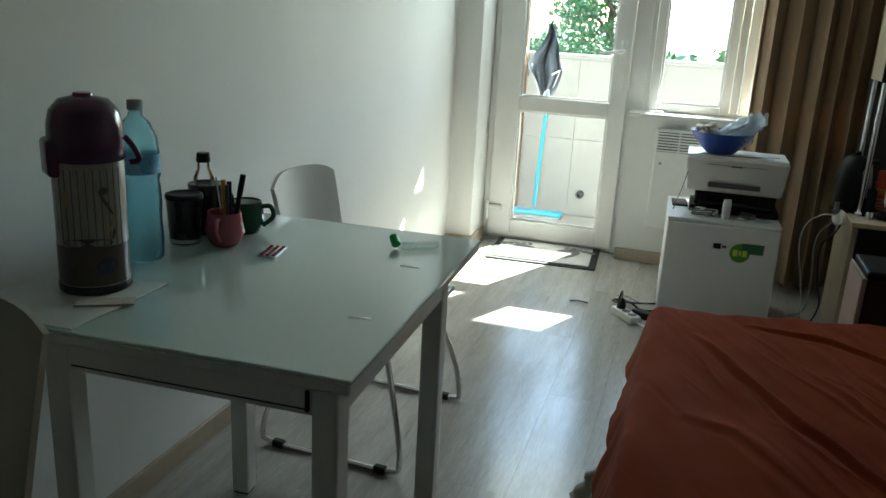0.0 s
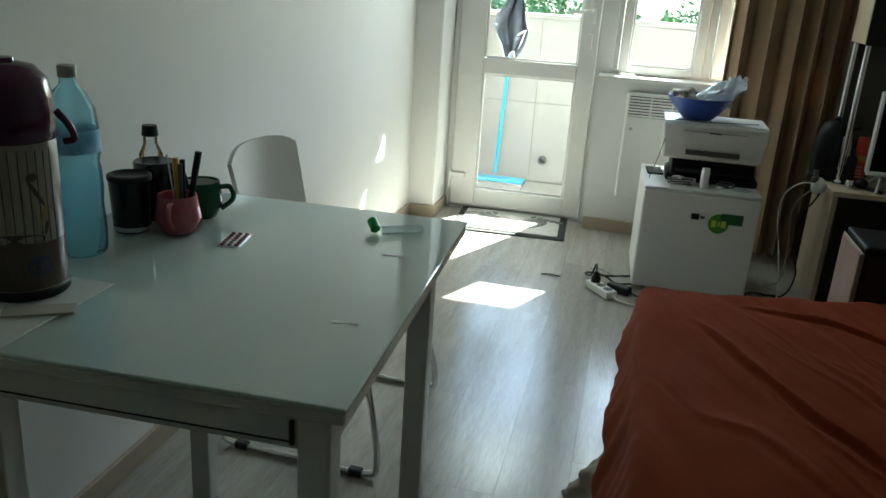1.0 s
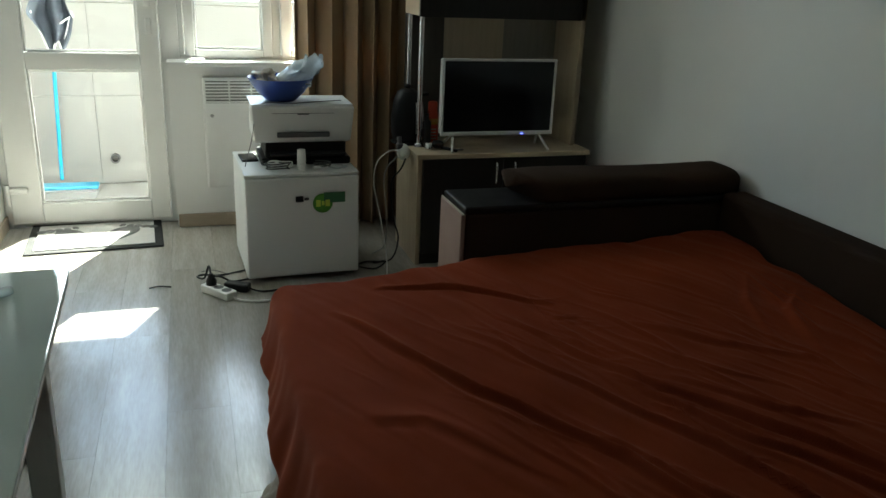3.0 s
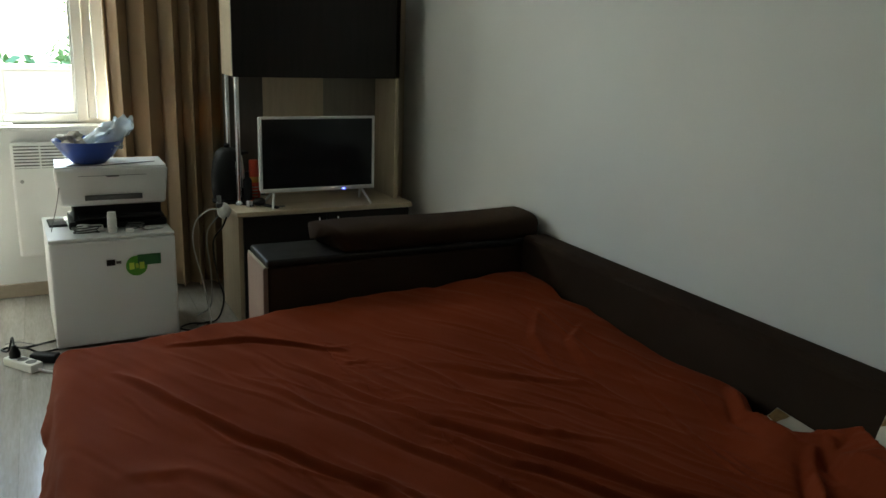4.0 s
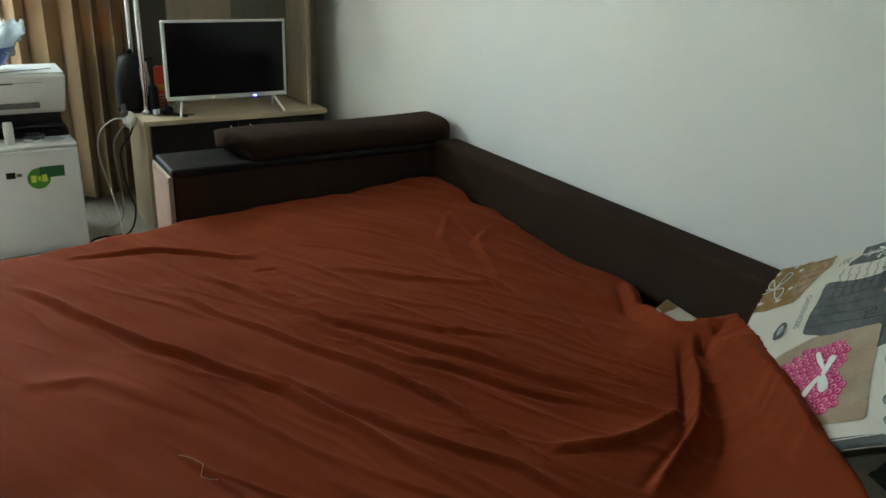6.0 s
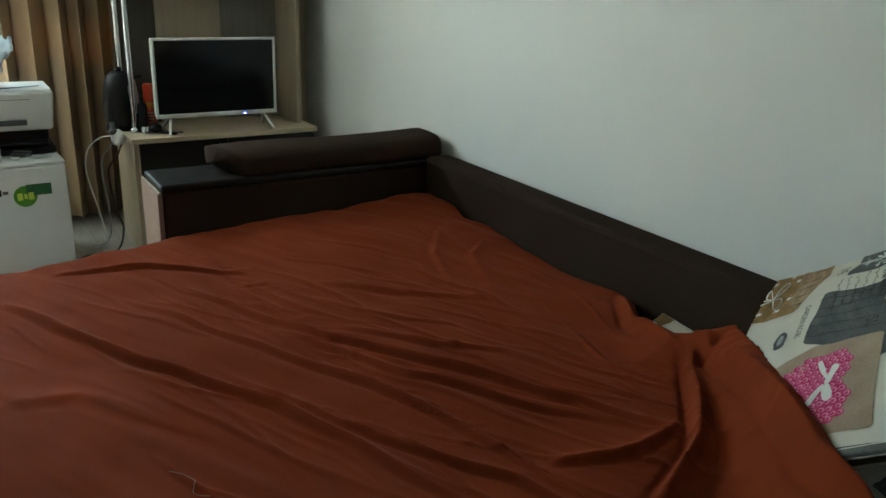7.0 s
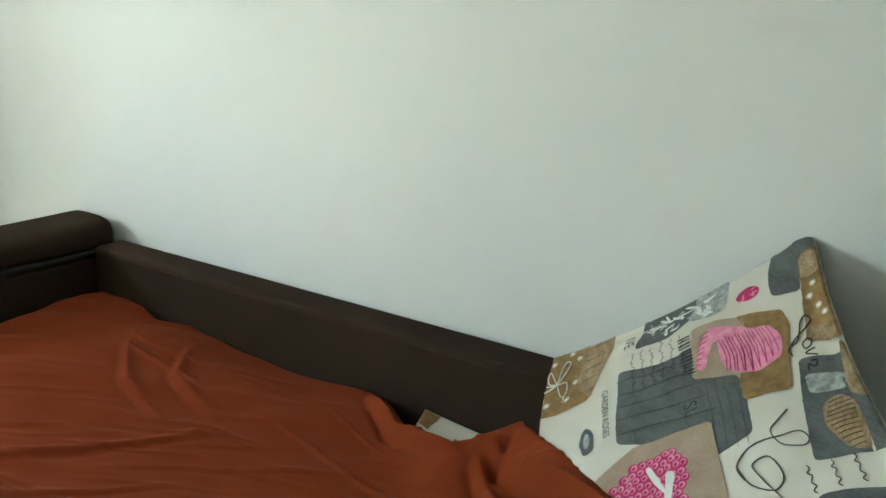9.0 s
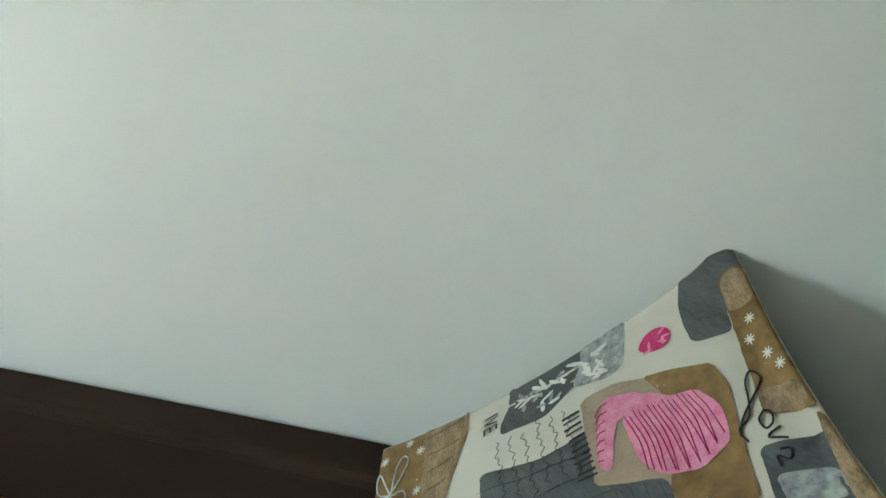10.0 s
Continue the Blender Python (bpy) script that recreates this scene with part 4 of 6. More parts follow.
# corner with a bow and stars
pl.blob([(0.0, 0.0), (0.09, 0.0), (0.104, 0.105), (0.095, 0.166), (0.05, 0.172), (0.0, 0.168)], M_OCHRE)
pl.blob([(0.076, 0.0), (0.15, 0.0), (0.128, 0.095), (0.098, 0.166), (0.07, 0.12)], M_PLANK, 1.5)
for k in range(5):
    pl.line([(0.082, 0.02 + 0.03 * k), (0.1, 0.018 + 0.031 * k), (0.138 - 0.009 * k, 0.012 + 0.032 * k)], 0.0004, M_BROWN, "grain_line", 2)
for pts in ([(0.002, 0.1), (0.015, 0.098), (0.028, 0.085), (0.05, 0.045), (0.042, 0.034), (0.032, 0.05), (0.027, 0.088)],
            [(0.026, 0.088), (0.008, 0.05), (0.003, 0.06), (0.01, 0.082), (0.027, 0.09)], [(0.027, 0.09), (0.045, 0.09), (0.046, 0.115), (0.037, 0.124), (0.027, 0.092)], [(0.004, 0.085), (0.014, 0.09), (0.026, 0.09)]):
    pl.line(pts, 0.0013, M_WHITEPRINT, "bow_line", 2.2)
# slate planks with handwriting
pl.blob([(0.158, 0.137), (0.235, 0.163), (0.305, 0.163), (0.374, 0.285), (0.368, 0.408), (0.3, 0.43), (0.22, 0.36), (0.145, 0.32)], M_SLATE)
for k in range(5):
    q = 0.175 + 0.034 * k
    pl.line([(0.153, q - 0.01), (0.2, q + 0.004 * math.sin(k)), (0.26, q + 0.012), (0.3 + 0.005 * k, q + 0.02 + 0.003 * math.sin(2 * k))], 0.0003, M_SLATE_D, "grain_line", 1.6)
for k in range(4):
    pl.line([(0.310 + 0.016 * k, 0.262 + 0.006 * k), (0.312 + 0.016 * k, 0.34), (0.308 + 0.016 * k, 0.425)], 0.0003, M_SLATE_D, "grain_line", 1.6)
for k in range(6):
    pl.line([(0.185 + 0.019 * k + 0.0026 * math.sin(j * 2.3 + k) + 0.002 * math.sin(j * 0.9 + 2 * k), 0.098 + 0.006 * (k % 3) + 0.0052 * j) for j in range(22)], 0.0004, M_INK, "handwriting_line", 2.6)
# grey flower
pl.blob([(0.19, 0.09), (0.213, 0.0), (0.335, 0.0), (0.306, 0.07), (0.25, 0.098)], M_SLATE)
pl.blob([(0.322, 0.0), (0.386, 0.004), (0.366, 0.082), (0.344, 0.092), (0.296, 0.076)], M_PALE, 1.5)
for k in range(42):
    cp, cq = 0.222 + 0.125 * rr.random(), 0.022 + 0.058 * rr.random()
    part("petal", pl.disc(cp, cq, 0.0032, rr.uniform(0.007, 0.014), 2.2 + 0.03 * k, rr.uniform(-1.5, 1.5), 8), M_WHITEPRINT if k % 3 else M_PALE, pl.ob)
# red rose bud
pl.blob([(0.385, 0.076), (0.404, 0.053), (0.426, 0.056), (0.437, 0.084), (0.422, 0.1), (0.402, 0.092)], M_MAGENTA, 1.5, "red_rose")
for k in range(6):
    cp, cq = 0.398 + 0.03 * rr.random(), 0.064 + 0.026 * rr.random()
    part("petal", pl.disc(cp, cq, 0.0022, 0.007, 2.2 + 0.05 * k, rr.uniform(-1.5, 1.5), 8), M_ROSE, pl.ob)
# dark corner and starred strip
pl.blob([(0.452, 0.05), (0.468, 0.0), (0.548, 0.0), (0.548, 0.074), (0.512, 0.07), (0.503, 0.136), (0.452, 0.12)], M_SLATE)
pl.blob([(0.512, 0.05), (0.548, 0.055), (0.548, 0.28), (0.489, 0.263), (0.504, 0.15)], M_OCHRE, 1.5)
pl.blob([(0.514, 0.052), (0.546, 0.058), (0.546, 0.115), (0.508, 0.11)], M_PLANK, 2.0)
pl.blob([(0.494, 0.225), (0.546, 0.24), (0.54, 0.278), (0.49, 0.26)], M_PLANK, 2.0)
for cp, cq in ((0.528, 0.135), (0.516, 0.16), (0.528, 0.19), (0.535, 0.212), (0.012, 0.03), (0.052, 0.015), (0.07, 0.036), (0.012, 0.14), (0.05, 0.14), (0.065, 0.1)):
    star = bmesh.new()
    for a in range(4):
        star = merge(star, pl.disc(cp, cq, 0.0013, 0.0085, 3 + 0.1 * a, a * math.pi / 4, 6))
    part("star_print", star, M_WHITEPRINT, pl.ob)
# scribbled heart on brown
pl.blob([(0.302, 0.112), (0.35, 0.108), (0.465, 0.165), (0.470, 0.209), (0.444, 0.35), (0.366, 0.342), (0.367, 0.282), (0.291, 0.246)], M_TAN, 1.8, soft=1)
pl.blob([(0.38, 0.12), (0.465, 0.165), (0.470, 0.209), (0.444, 0.35), (0.366, 0.342), (0.368, 0.285), (0.40, 0.25), (0.41, 0.19)], M_OCHRE, 2.1, soft=1)
pl.blob([(0.342, 0.17), (0.383, 0.152), (0.402, 0.176), (0.434, 0.184), (0.453, 0.228), (0.446, 0.274), (0.405, 0.289), (0.365, 0.278), (0.345, 0.243)], M_ROSE, 3, "pink_heart")
pl.blob([(0.331, 0.126), (0.369, 0.14), (0.381, 0.162), (0.34, 0.16), (0.325, 0.204), (0.314, 0.24), (0.299, 0.225), (0.312, 0.17)], M_ROSE, 3, "pink_heart", soft=1)
for k in range(15):
    f = k / 14
    p0, q0, p1, q1 = 0.346 + 0.082 * f, 0.172 + 0.012 * f + 0.004 * math.sin(k * 2.1), 0.352 + 0.088 * f, 0.262 + 0.02 * math.sin(math.pi * f)
    pl.line([(p0, q0), ((p0 + p1) / 2 + 0.004, (q0 + q1) / 2), (p1 + 0.003 * math.sin(k * 3.3), q1)], 0.0006, M_MAGENTA, "scribble_line", 3.9)
for k in range(7):
    pl.line([(0.333 - 0.004 * k, 0.136 + 0.014 * k), (0.322 - 0.003 * k, 0.14 + 0.013 * k), (0.314 - 0.002 * k, 0.152 + 0.011 * k)], 0.0006, M_MAGENTA, "scribble_line", 3.9)
# script running down the side: a looped capital and three small letters
for pts in ([(0.456, 0.276), (0.466, 0.258), (0.49, 0.232), (0.506, 0.214), (0.499, 0.2), (0.488, 0.212), (0.482, 0.236), (0.474, 0.258), (0.458, 0.268), (0.46, 0.285)],
            [(0.492, 0.256), (0.482, 0.266), (0.484, 0.28), (0.494, 0.276), (0.497, 0.262), (0.49, 0.256)], [(0.499, 0.284), (0.482, 0.29), (0.5, 0.3)], [(0.486, 0.308), (0.496, 0.312), (0.49, 0.322), (0.48, 0.314), (0.478, 0.326)]):
    pl.line(pts, 0.0011, M_INK, "script_line", 2.6)
# slate square with a tan scribbled heart
pl.blob([(0.466, 0.295), (0.548, 0.31), (0.548, 0.5), (0.436, 0.49), (0.45, 0.39)], M_SLATE)
pl.blob([(0.468, 0.33), (0.53, 0.345), (0.525, 0.375), (0.465, 0.37)], M_PALE, 1.3)
pl.blob([(0.540, 0.285), (0.548, 0.29), (0.548, 0.41), (0.522, 0.385)], M_PLANK, 1.6)
pl.blob([(0.476, 0.396), (0.502, 0.38), (0.524, 0.395), (0.528, 0.438), (0.518, 0.495), (0.488, 0.484), (0.470, 0.436)], M_PLANK, 2.2, "tan_heart")
for k in range(11):
    q = 0.395 + 0.009 * k
    pl.line([(0.474 + 0.003 * abs(k - 4), q), (0.5, q - 0.003), (0.524 - 0.001 * k, q - 0.006)], 0.0005, M_BROWN, "scribble_line", 2.9)
# heart of roses with a ribbon on tan
pl.blob([(0.094, 0.38), (0.178, 0.342), (0.307, 0.355), (0.309, 0.608), (0.205, 0.608)], M_TAN, 1.7, soft=1)
k = 0
heart = [Vector(c) for c in ((0.112, 0.43), (0.162, 0.38), (0.247, 0.379), (0.259, 0.444), (0.238, 0.468), (0.259, 0.503), (0.258, 0.567), (0.203, 0.584), (0.162, 0.54))]


def inside(p, q):
    hit = False
    for a, b in zip(heart, heart[1:] + heart[:1]):
        if (a.y > q) != (b.y > q) and p < (b.x - a.x) * (q - a.y) / (b.y - a.y) + a.x:
            hit = not hit
    return hit


for gx in range(14):
    for gy in range(16):
        cp, cq = 0.106 + 0.0138 * (gx + 0.5 * (gy % 2)) + rr.uniform(-0.002, 0.002), 0.374 + 0.0142 * gy + rr.uniform(-0.002, 0.002)
        if not inside(cp, cq):
            continue
        k += 1
        lv = 2 + 0.006 * k
        ro = part("rose_print", pl.disc(cp, cq, 0.0098, 0.0098, lv, 0, 12), M_MAGENTA, pl.ob)
        part("petal_ring", pl.disc(cp + 0.002, cq - 0.001, 0.0058, 0.006, lv + 0.5, 0, 10), M_ROSE, ro)
        part("rose_eye", pl.disc(cp + 0.001, cq, 0.0033, 0.0038, lv + 0.8, 0.5, 8), M_MAGENTA, ro)
for pts in ([(0.187, 0.398), (0.198, 0.4), (0.222, 0.47), (0.212, 0.458), (0.196, 0.43)], [(0.221, 0.42), (0.238, 0.43), (0.224, 0.486), (0.214, 0.476)],
            [(0.218, 0.478), (0.226, 0.482), (0.238, 0.518), (0.22, 0.53), (0.212, 0.5)], [(0.21, 0.478), (0.218, 0.484), (0.196, 0.53), (0.182, 0.538), (0.192, 0.505)]):
    pl.blob(pts, M_WHITEPRINT, 4.4, "ribbon", 1)
pl.blob([(0.088, 0.238), (0.104, 0.26), (0.106, 0.312), (0.086, 0.318), (0.076, 0.275)], M_SLATE, 1.5, "printed_oval")
part("printed_oval", pl.disc(0.092, 0.28, 0.006, 0.02, 2.2), M_PALE, pl.ob)
pl.text("GARDEN ROSES", 0.124, 0.17, 0.0175)
pl.text("SL", 0.268, 0.298, 0.034, None, 3.4)
pl.text("IVE", 0.168, 0.032, 0.032)
for j in range(6):
    q = 0.125 + 0.019 * j
    pl.patch([(0.276, q), (0.298, q), (0.298, q + 0.004), (0.276, q + 0.004)], M_INK, 3, "ink_bar", 2)
    pl.patch([(0.276, q + 0.009), (0.298, q + 0.009), (0.298, q + 0.012), (0.276, q + 0.012)], M_INK, 3, "ink_bar", 2)
# rope-like script
for pts in ([(0.425, 0.388), (0.405, 0.405), (0.392, 0.421), (0.403, 0.449), (0.43, 0.46), (0.441, 0.448), (0.432, 0.432), (0.405, 0.433), (0.357, 0.435), (0.33, 0.462), (0.336, 0.49)],
            [(0.329, 0.462), (0.343, 0.5), (0.373, 0.52), (0.390, 0.498), (0.378, 0.462), (0.352, 0.468), (0.362, 0.5), (0.376, 0.53), (0.383, 0.55), (0.355, 0.55), (0.334, 0.566), (0.345, 0.586), (0.385, 0.592), (0.404, 0.63)],
            [(0.35, 0.6), (0.338, 0.615), (0.35, 0.635), (0.372, 0.62)]):
    pl.line(pts, 0.001, M_DASH, "script_line", 1.8)
for p0 in (0.424, 0.458, 0.49):
    pl.line([(p0 + 0.003 * math.sin(j * 2.4), 0.495 + 0.006 * j) for j in range(9)], 0.0007, M_INK, "handwriting_line", 2)
pl.blob([(0.417, 0.553), (0.431, 0.545), (0.548, 0.56), (0.548, 0.65), (0.414, 0.64)], M_SLATE)
pl.blob([(0.2, 0.642), (0.34, 0.648), (0.36, 0.68), (0.21, 0.68)], M_SLATE, 1.2)

p2 = Pillow((2.935, 0.60, 0.455), (0.0, -1.0, 0.01), (-1.0, 0.0, -0.15), 0.95, 0.36, 0.032, 9)
p2.body("pillow", "flat cream pillow with a patchwork print half under the cover")
p2.patch([(0.0, 0.0), (0.05, 0.0), (0.035, 0.06), (0.0, 0.05)], M_OCHRE)
p2.patch([(0.11, 0.05), (0.15, 0.06), (0.14, 0.1), (0.1, 0.1)], M_PLANK)
p2.patch([(0.17, 0.03), (0.3, 0.02), (0.3, 0.12), (0.18, 0.1)], M_OCHRE)
p2.patch([(0.55, 0.2), (0.68, 0.2), (0.66, 0.34), (0.56, 0.36)], M_SLATE)
p2.patch([(0.72, 0.05), (0.84, 0.05), (0.84, 0.25), (0.73, 0.22)], M_SLATE)
p2.line([(0.69, 0.28), (0.72, 0.3), (0.7, 0.34), (0.67, 0.31), (0.7, 0.38), (0.74, 0.36), (0.71, 0.42)], 0.0022, M_INK, "script_line", 2)
p2.line([(0.75, 0.27), (0.78, 0.33), (0.75, 0.36), (0.79, 0.4)], 0.0022, M_INK, "script_line", 2)

# ---- fridge with things on it ----
fridge = thing("mini_fridge", (1.52, 3.07, 0), "small white refrigerator standing on the floor before the heater", "refrigerator")
FR = Matrix.Translation((1.522, 3.075, 0)) @ pose(0, 0, 0, 0, 0, 2.4)
part("body", moved(box(-0.247, 0.247, -0.19, 0.235, 0.022, 0.482, 0.008, 2), FR), M_FRIDGE, fridge)
part("top_plate", moved(box(-0.249, 0.249, -0.243, 0.237, 0.4825, 0.497, 0.005, 2), FR), M_FRIDGE, fridge)
fd = part("door", moved(box(-0.249, 0.249, -0.247, -0.198, 0.028, 0.48, 0.009, 3), FR), M_FRIDGE, fridge)
part("door_seal", moved(box(-0.24, 0.24, -0.198, -0.19, 0.03, 0.474), FR), M_SEAL, fridge)
for x in (-0.2, 0.2):
    for y in (-0.15, 0.19):
        part("foot", moved(lathe([(0, 0), (0.018, 0), (0.018, 0.022), (0, 0.022)], 14), FR @ pose(x, y, 0)), M_BLACK, fridge)
FACE = FR @ pose(0, -0.2476, 0, 90, 0, 0)
st = part("round_sticker", moved(lathe([(0, 0), (0.044, 0), (0.044, 0.0008), (0, 0.0008)], 32, (0.085, 0.36, 0)), FACE), M_STICKER, fd, "round green energy sticker")
part("side_sticker", moved(box(0.09, 0.185, 0.361, 0.408, 0.0004, 0.0014), FACE), M_STICKER_D, fd, "dark green label strip")
for k, (a, b, c, d) in enumerate(((0.055, 0.345, 0.075, 0.375), (0.08, 0.35, 0.092, 0.37), (0.096, 0.345, 0.116, 0.375))):
    part("sticker_mark", moved(box(a, c, b, d, 0.0015, 0.0022, 0.0003), FACE), M_YELLOW, st)
part("badge", moved(box(-0.034, 0.0, 0.37, 0.396, 0.0, 0.0015, 0.0006), FACE), M_BLACK, fd, "small dark badge")
part("badge_mark", moved(box(0.004, 0.024, 0.376, 0.388, 0.0, 0.001), FACE), M_GREYP, fd)

printer = thing("printer", (1.55, 3.08, 0.497), "off-white flatbed printer on a black tray on the fridge", "printer")
part("paper_tray", merge(box(1.37, 1.77, 2.985, 3.25, 0.498, 0.53, 0.006), box(1.39, 1.75, 3.0, 3.25, 0.53, 0.6, 0.005), box(1.41, 1.74, 2.94, 3.0, 0.548, 0.556, 0.002)), M_BLACK, printer, "black paper tray")


def printer_shell():
    bm = box(1.325, 1.785, 2.955, 3.26, 0.6, 0.765)
    for v in bm.verts:
        if v.co.z < 0.65:
            v.co.x = 1.555 + (v.co.x - 1.555) * 0.93
            v.co.y += 0.02 if v.co.y < 3 else 0
        elif v.co.y > 3.1:
            v.co.x = 1.555 + (v.co.x - 1.555) * 0.9
    bmesh.ops.bevel(bm, geom=bm.edges[:], offset=0.016, segments=4, affect="EDGES", profile=0.5)
    return bm


part("body", printer_shell(), M_PRINTER, printer, "", True)
part("scanner_lid", moved(box(-0.222, 0.222, -0.13, 0.13, 0, 0.006, 0.003, 2), pose(1.555, 3.1, 0.7645)), M_WHITE, printer)
part("lid_gap", box(1.42, 1.69, 2.9525, 2.956, 0.733, 0.7345), M_GREYP, printer)
part("lid_latch", box(1.53, 1.58, 2.951, 2.956, 0.728, 0.733, 0.001), M_GREYP, printer)
part("output_slot", box(1.44, 1.67, 2.954, 2.966, 0.628, 0.65, 0.002), M_GREYP, printer, "dark grey paper slot")

bowl = thing("bowl", (1.475, 3.09, 0.771), "blue plastic bowl filled with crumpled bags on the printer", "bowl")
part("shell", lathe([(0, 0), (0.06, 0), (0.066, 0.004), (0.1, 0.035), (0.128, 0.072), (0.141, 0.1), (0.146, 0.102), (0.143, 0.096), (0.124, 0.07), (0.09, 0.035), (0.05, 0.008), (0, 0.006)], 40, (1.475, 3.09, 0.771)), M_BLUE, bowl, "", True)


def crumple(c, r, seed, rough=0.5, squash=0.7):
    bm = bmesh.new()
    bmesh.ops.create_icosphere(bm, subdivisions=4, radius=1)
    for v in bm.verts:
        k = 1 + rough * fbm(v.co.x * 1.4 + seed, v.co.y * 1.4, v.co.z * 1.4, 4)
        v.co = Vector(c) + Vector((v.co.x * r[0], v.co.y * r[1], v.co.z * r[2])) * k
    return bm


tagged(part("paper_bag", crumple((1.41, 3.09, 0.868), (0.055, 0.07, 0.034), 3, 0.6), M_BROWNBAG, None, "", False), "crumpled brown and white bag in the bowl", "bag")


def bag_fn(u, v):
    a = u * 2 * math.pi
    r = 0.085 * (1 - v * 0.6) * (1 + 0.35 * fbm(math.cos(a) * 2, math.sin(a) * 2, v * 4))
    return (1.495 + 0.13 * v + r * math.cos(a) * 1.15, 3.085 + r * math.sin(a), 0.835 + 0.12 * v ** 1.2 + 0.02 * math.sin(3 * a) * v + 0.02 * fbm(a, v * 5, 2))


tagged(part("plastic_bag", sheet(bag_fn, 48, 20, 0.001), M_BAG, None, "", True), "thin white plastic bag crumpled in the bowl", "bag")

ph = thing("phone", (1.335, 3.17, 0.497), "dark smartphone lying on the fridge", "phone")
part("case", moved(box(-0.037, 0.037, -0.07, 0.07, 0, 0.009, 0.003, 2), pose(1.325, 3.14, 0.4972, 0, 0, 4)), M_BLACK, ph)
part("screen", moved(box(-0.033, 0.033, -0.064, 0.064, 0.009, 0.0098), pose(1.325, 3.14, 0.4972, 0, 0, 4)), M_GLOSS_BLACK, ph)
tagged(part("white_bottle", lathe([(0, 0), (0.018, 0), (0.019, 0.003), (0.019, 0.075), (0.0175, 0.078), (0.0175, 0.09), (0, 0.09)], 20, (1.535, 2.892, 0.4975)), M_WHITE, None, "", True), "small white plastic bottle standing on the fridge", "bottle")


def cable(name, pts, r, mat, label, k=8):
    return tagged(part(name, tube(smooth_line(pts, k), r, 7), mat, None, "", True), label, "cable")


def coil(name, c, mat, label, r=0.028, turns=3.3, seed=1):
    rn = random.Random(seed)
    pts = [(c[0] + (r + 0.006 * rn.uniform(-1, 1)) * 1.5 * math.cos(a * 0.7), c[1] + r * math.sin(a * 0.7), c[2] + 0.004 + 0.0011 * a + 0.002 * rn.random()) for a in range(int(turns * 9))]
    return cable(name, pts, 0.0028, mat, label, 3)


coil("charging_cable", (1.43, 2.895, 0.498), M_GREYP, "coiled dark charging cable on the fridge", 0.03, 3, 2)
coil("charging_cable", (1.47, 2.92, 0.498), M_WHITE, "coiled pale charging cable on the fridge", 0.022, 2.5, 5)
coil("charging_cable", (1.625, 2.915, 0.498), M_GREYP, "thin coiled cable on the fridge", 0.026, 2.5, 7)
ad = thing("charger", (1.42, 2.935, 0.498), "white plug charger lying on the fridge", "charger")
part("body", crumple((1.425, 2.94, 0.516), (0.036, 0.025, 0.017), 2, 0.12), M_WHITE, ad, "", True)
part("plug_pin", tube([(1.455, 2.93, 0.512), (1.475, 2.922, 0.512)], 0.0025, 8), M_CHROME, ad)
tagged(part("white_adapter", box(1.585, 1.62, 2.885, 2.905, 0.4975, 0.512, 0.004, 2), M_WHITE), "small white adapter lying on the fridge", "adapter")
tagged(part("folded_film", crumple((1.70, 2.91, 0.504), (0.04, 0.025, 0.006), 6, 0.4), M_BAG), "flattened scrap of clear film on the fridge", "film")
cable("printer_cable", [(1.30, 2.99, 0.3), (1.295, 2.99, 0.46), (1.33, 2.95, 0.62), (1.36, 2.99, 0.745), (1.4, 3.0, 0.7735), (1.5, 2.98, 0.7735), (1.62, 3.02, 0.7735), (1.74, 3.06, 0.7735)], 0.0018, M_GREYP, "thin grey cable lying across the printer")

# power strip and cables on the floor
strip = thing("power_strip", (1.15, 2.74, 0), "white power strip with black plugs on the floor", "power strip")
SM = pose(1.155, 2.735, 0, 0, 0, -52)
part("housing", moved(box(-0.085, 0.085, -0.028, 0.028, 0.0, 0.036, 0.006, 2), SM), M_WHITE, strip)
for x in (-0.05, 0.0, 0.05):
    part("socket", moved(lathe([(0.019, 0), (0.021, 0.001), (0.021, 0.0015), (0, 0.0015)], 20), SM @ pose(x, 0, 0.0355)), M_GREYP, strip)
pg = thing("plug", (1.13, 2.78, 0.037), "black mains plug in the power strip", "plug", "plugs in the strip")
part("body", moved(lathe([(0, 0), (0.021, 0), (0.022, 0.02), (0.014, 0.035), (0.008, 0.05), (0, 0.052)], 18), SM @ pose(-0.045, 0, 0.0372)), M_BLACK, pg, "", True)
pk = thing("power_adapter", (1.22, 2.76, 0), "black power adapter lying beside the power strip", "adapter")
part("body", moved(box(-0.055, 0.055, -0.024, 0.024, 0.0, 0.036, 0.007, 2), pose(1.235, 2.775, 0, 0, 0, -28)), M_BLACK, pk)
cable("black_cable", [(1.127, 2.77, 0.085), (1.12, 2.83, 0.1), (1.1, 2.87, 0.03), (1.07, 2.95, 0.008), (1.1, 2.97, 0.008), (1.17, 2.95, 0.008), (1.3, 2.99, 0.012)], 0.0045, M_BLACK, "black mains cable on the floor")
cable("black_cable", [(1.14, 2.76, 0.08), (1.17, 2.82, 0.05), (1.22, 2.86, 0.01), (1.3, 2.88, 0.01)], 0.0045, M_BLACK, "black mains cable on the floor")
cable("black_cable", [(1.28, 2.755, 0.015), (1.33, 2.73, 0.006), (1.42, 2.735, 0.006), (1.5, 2.76, 0.006)], 0.004, M_BLACK, "black mains cable on the floor")
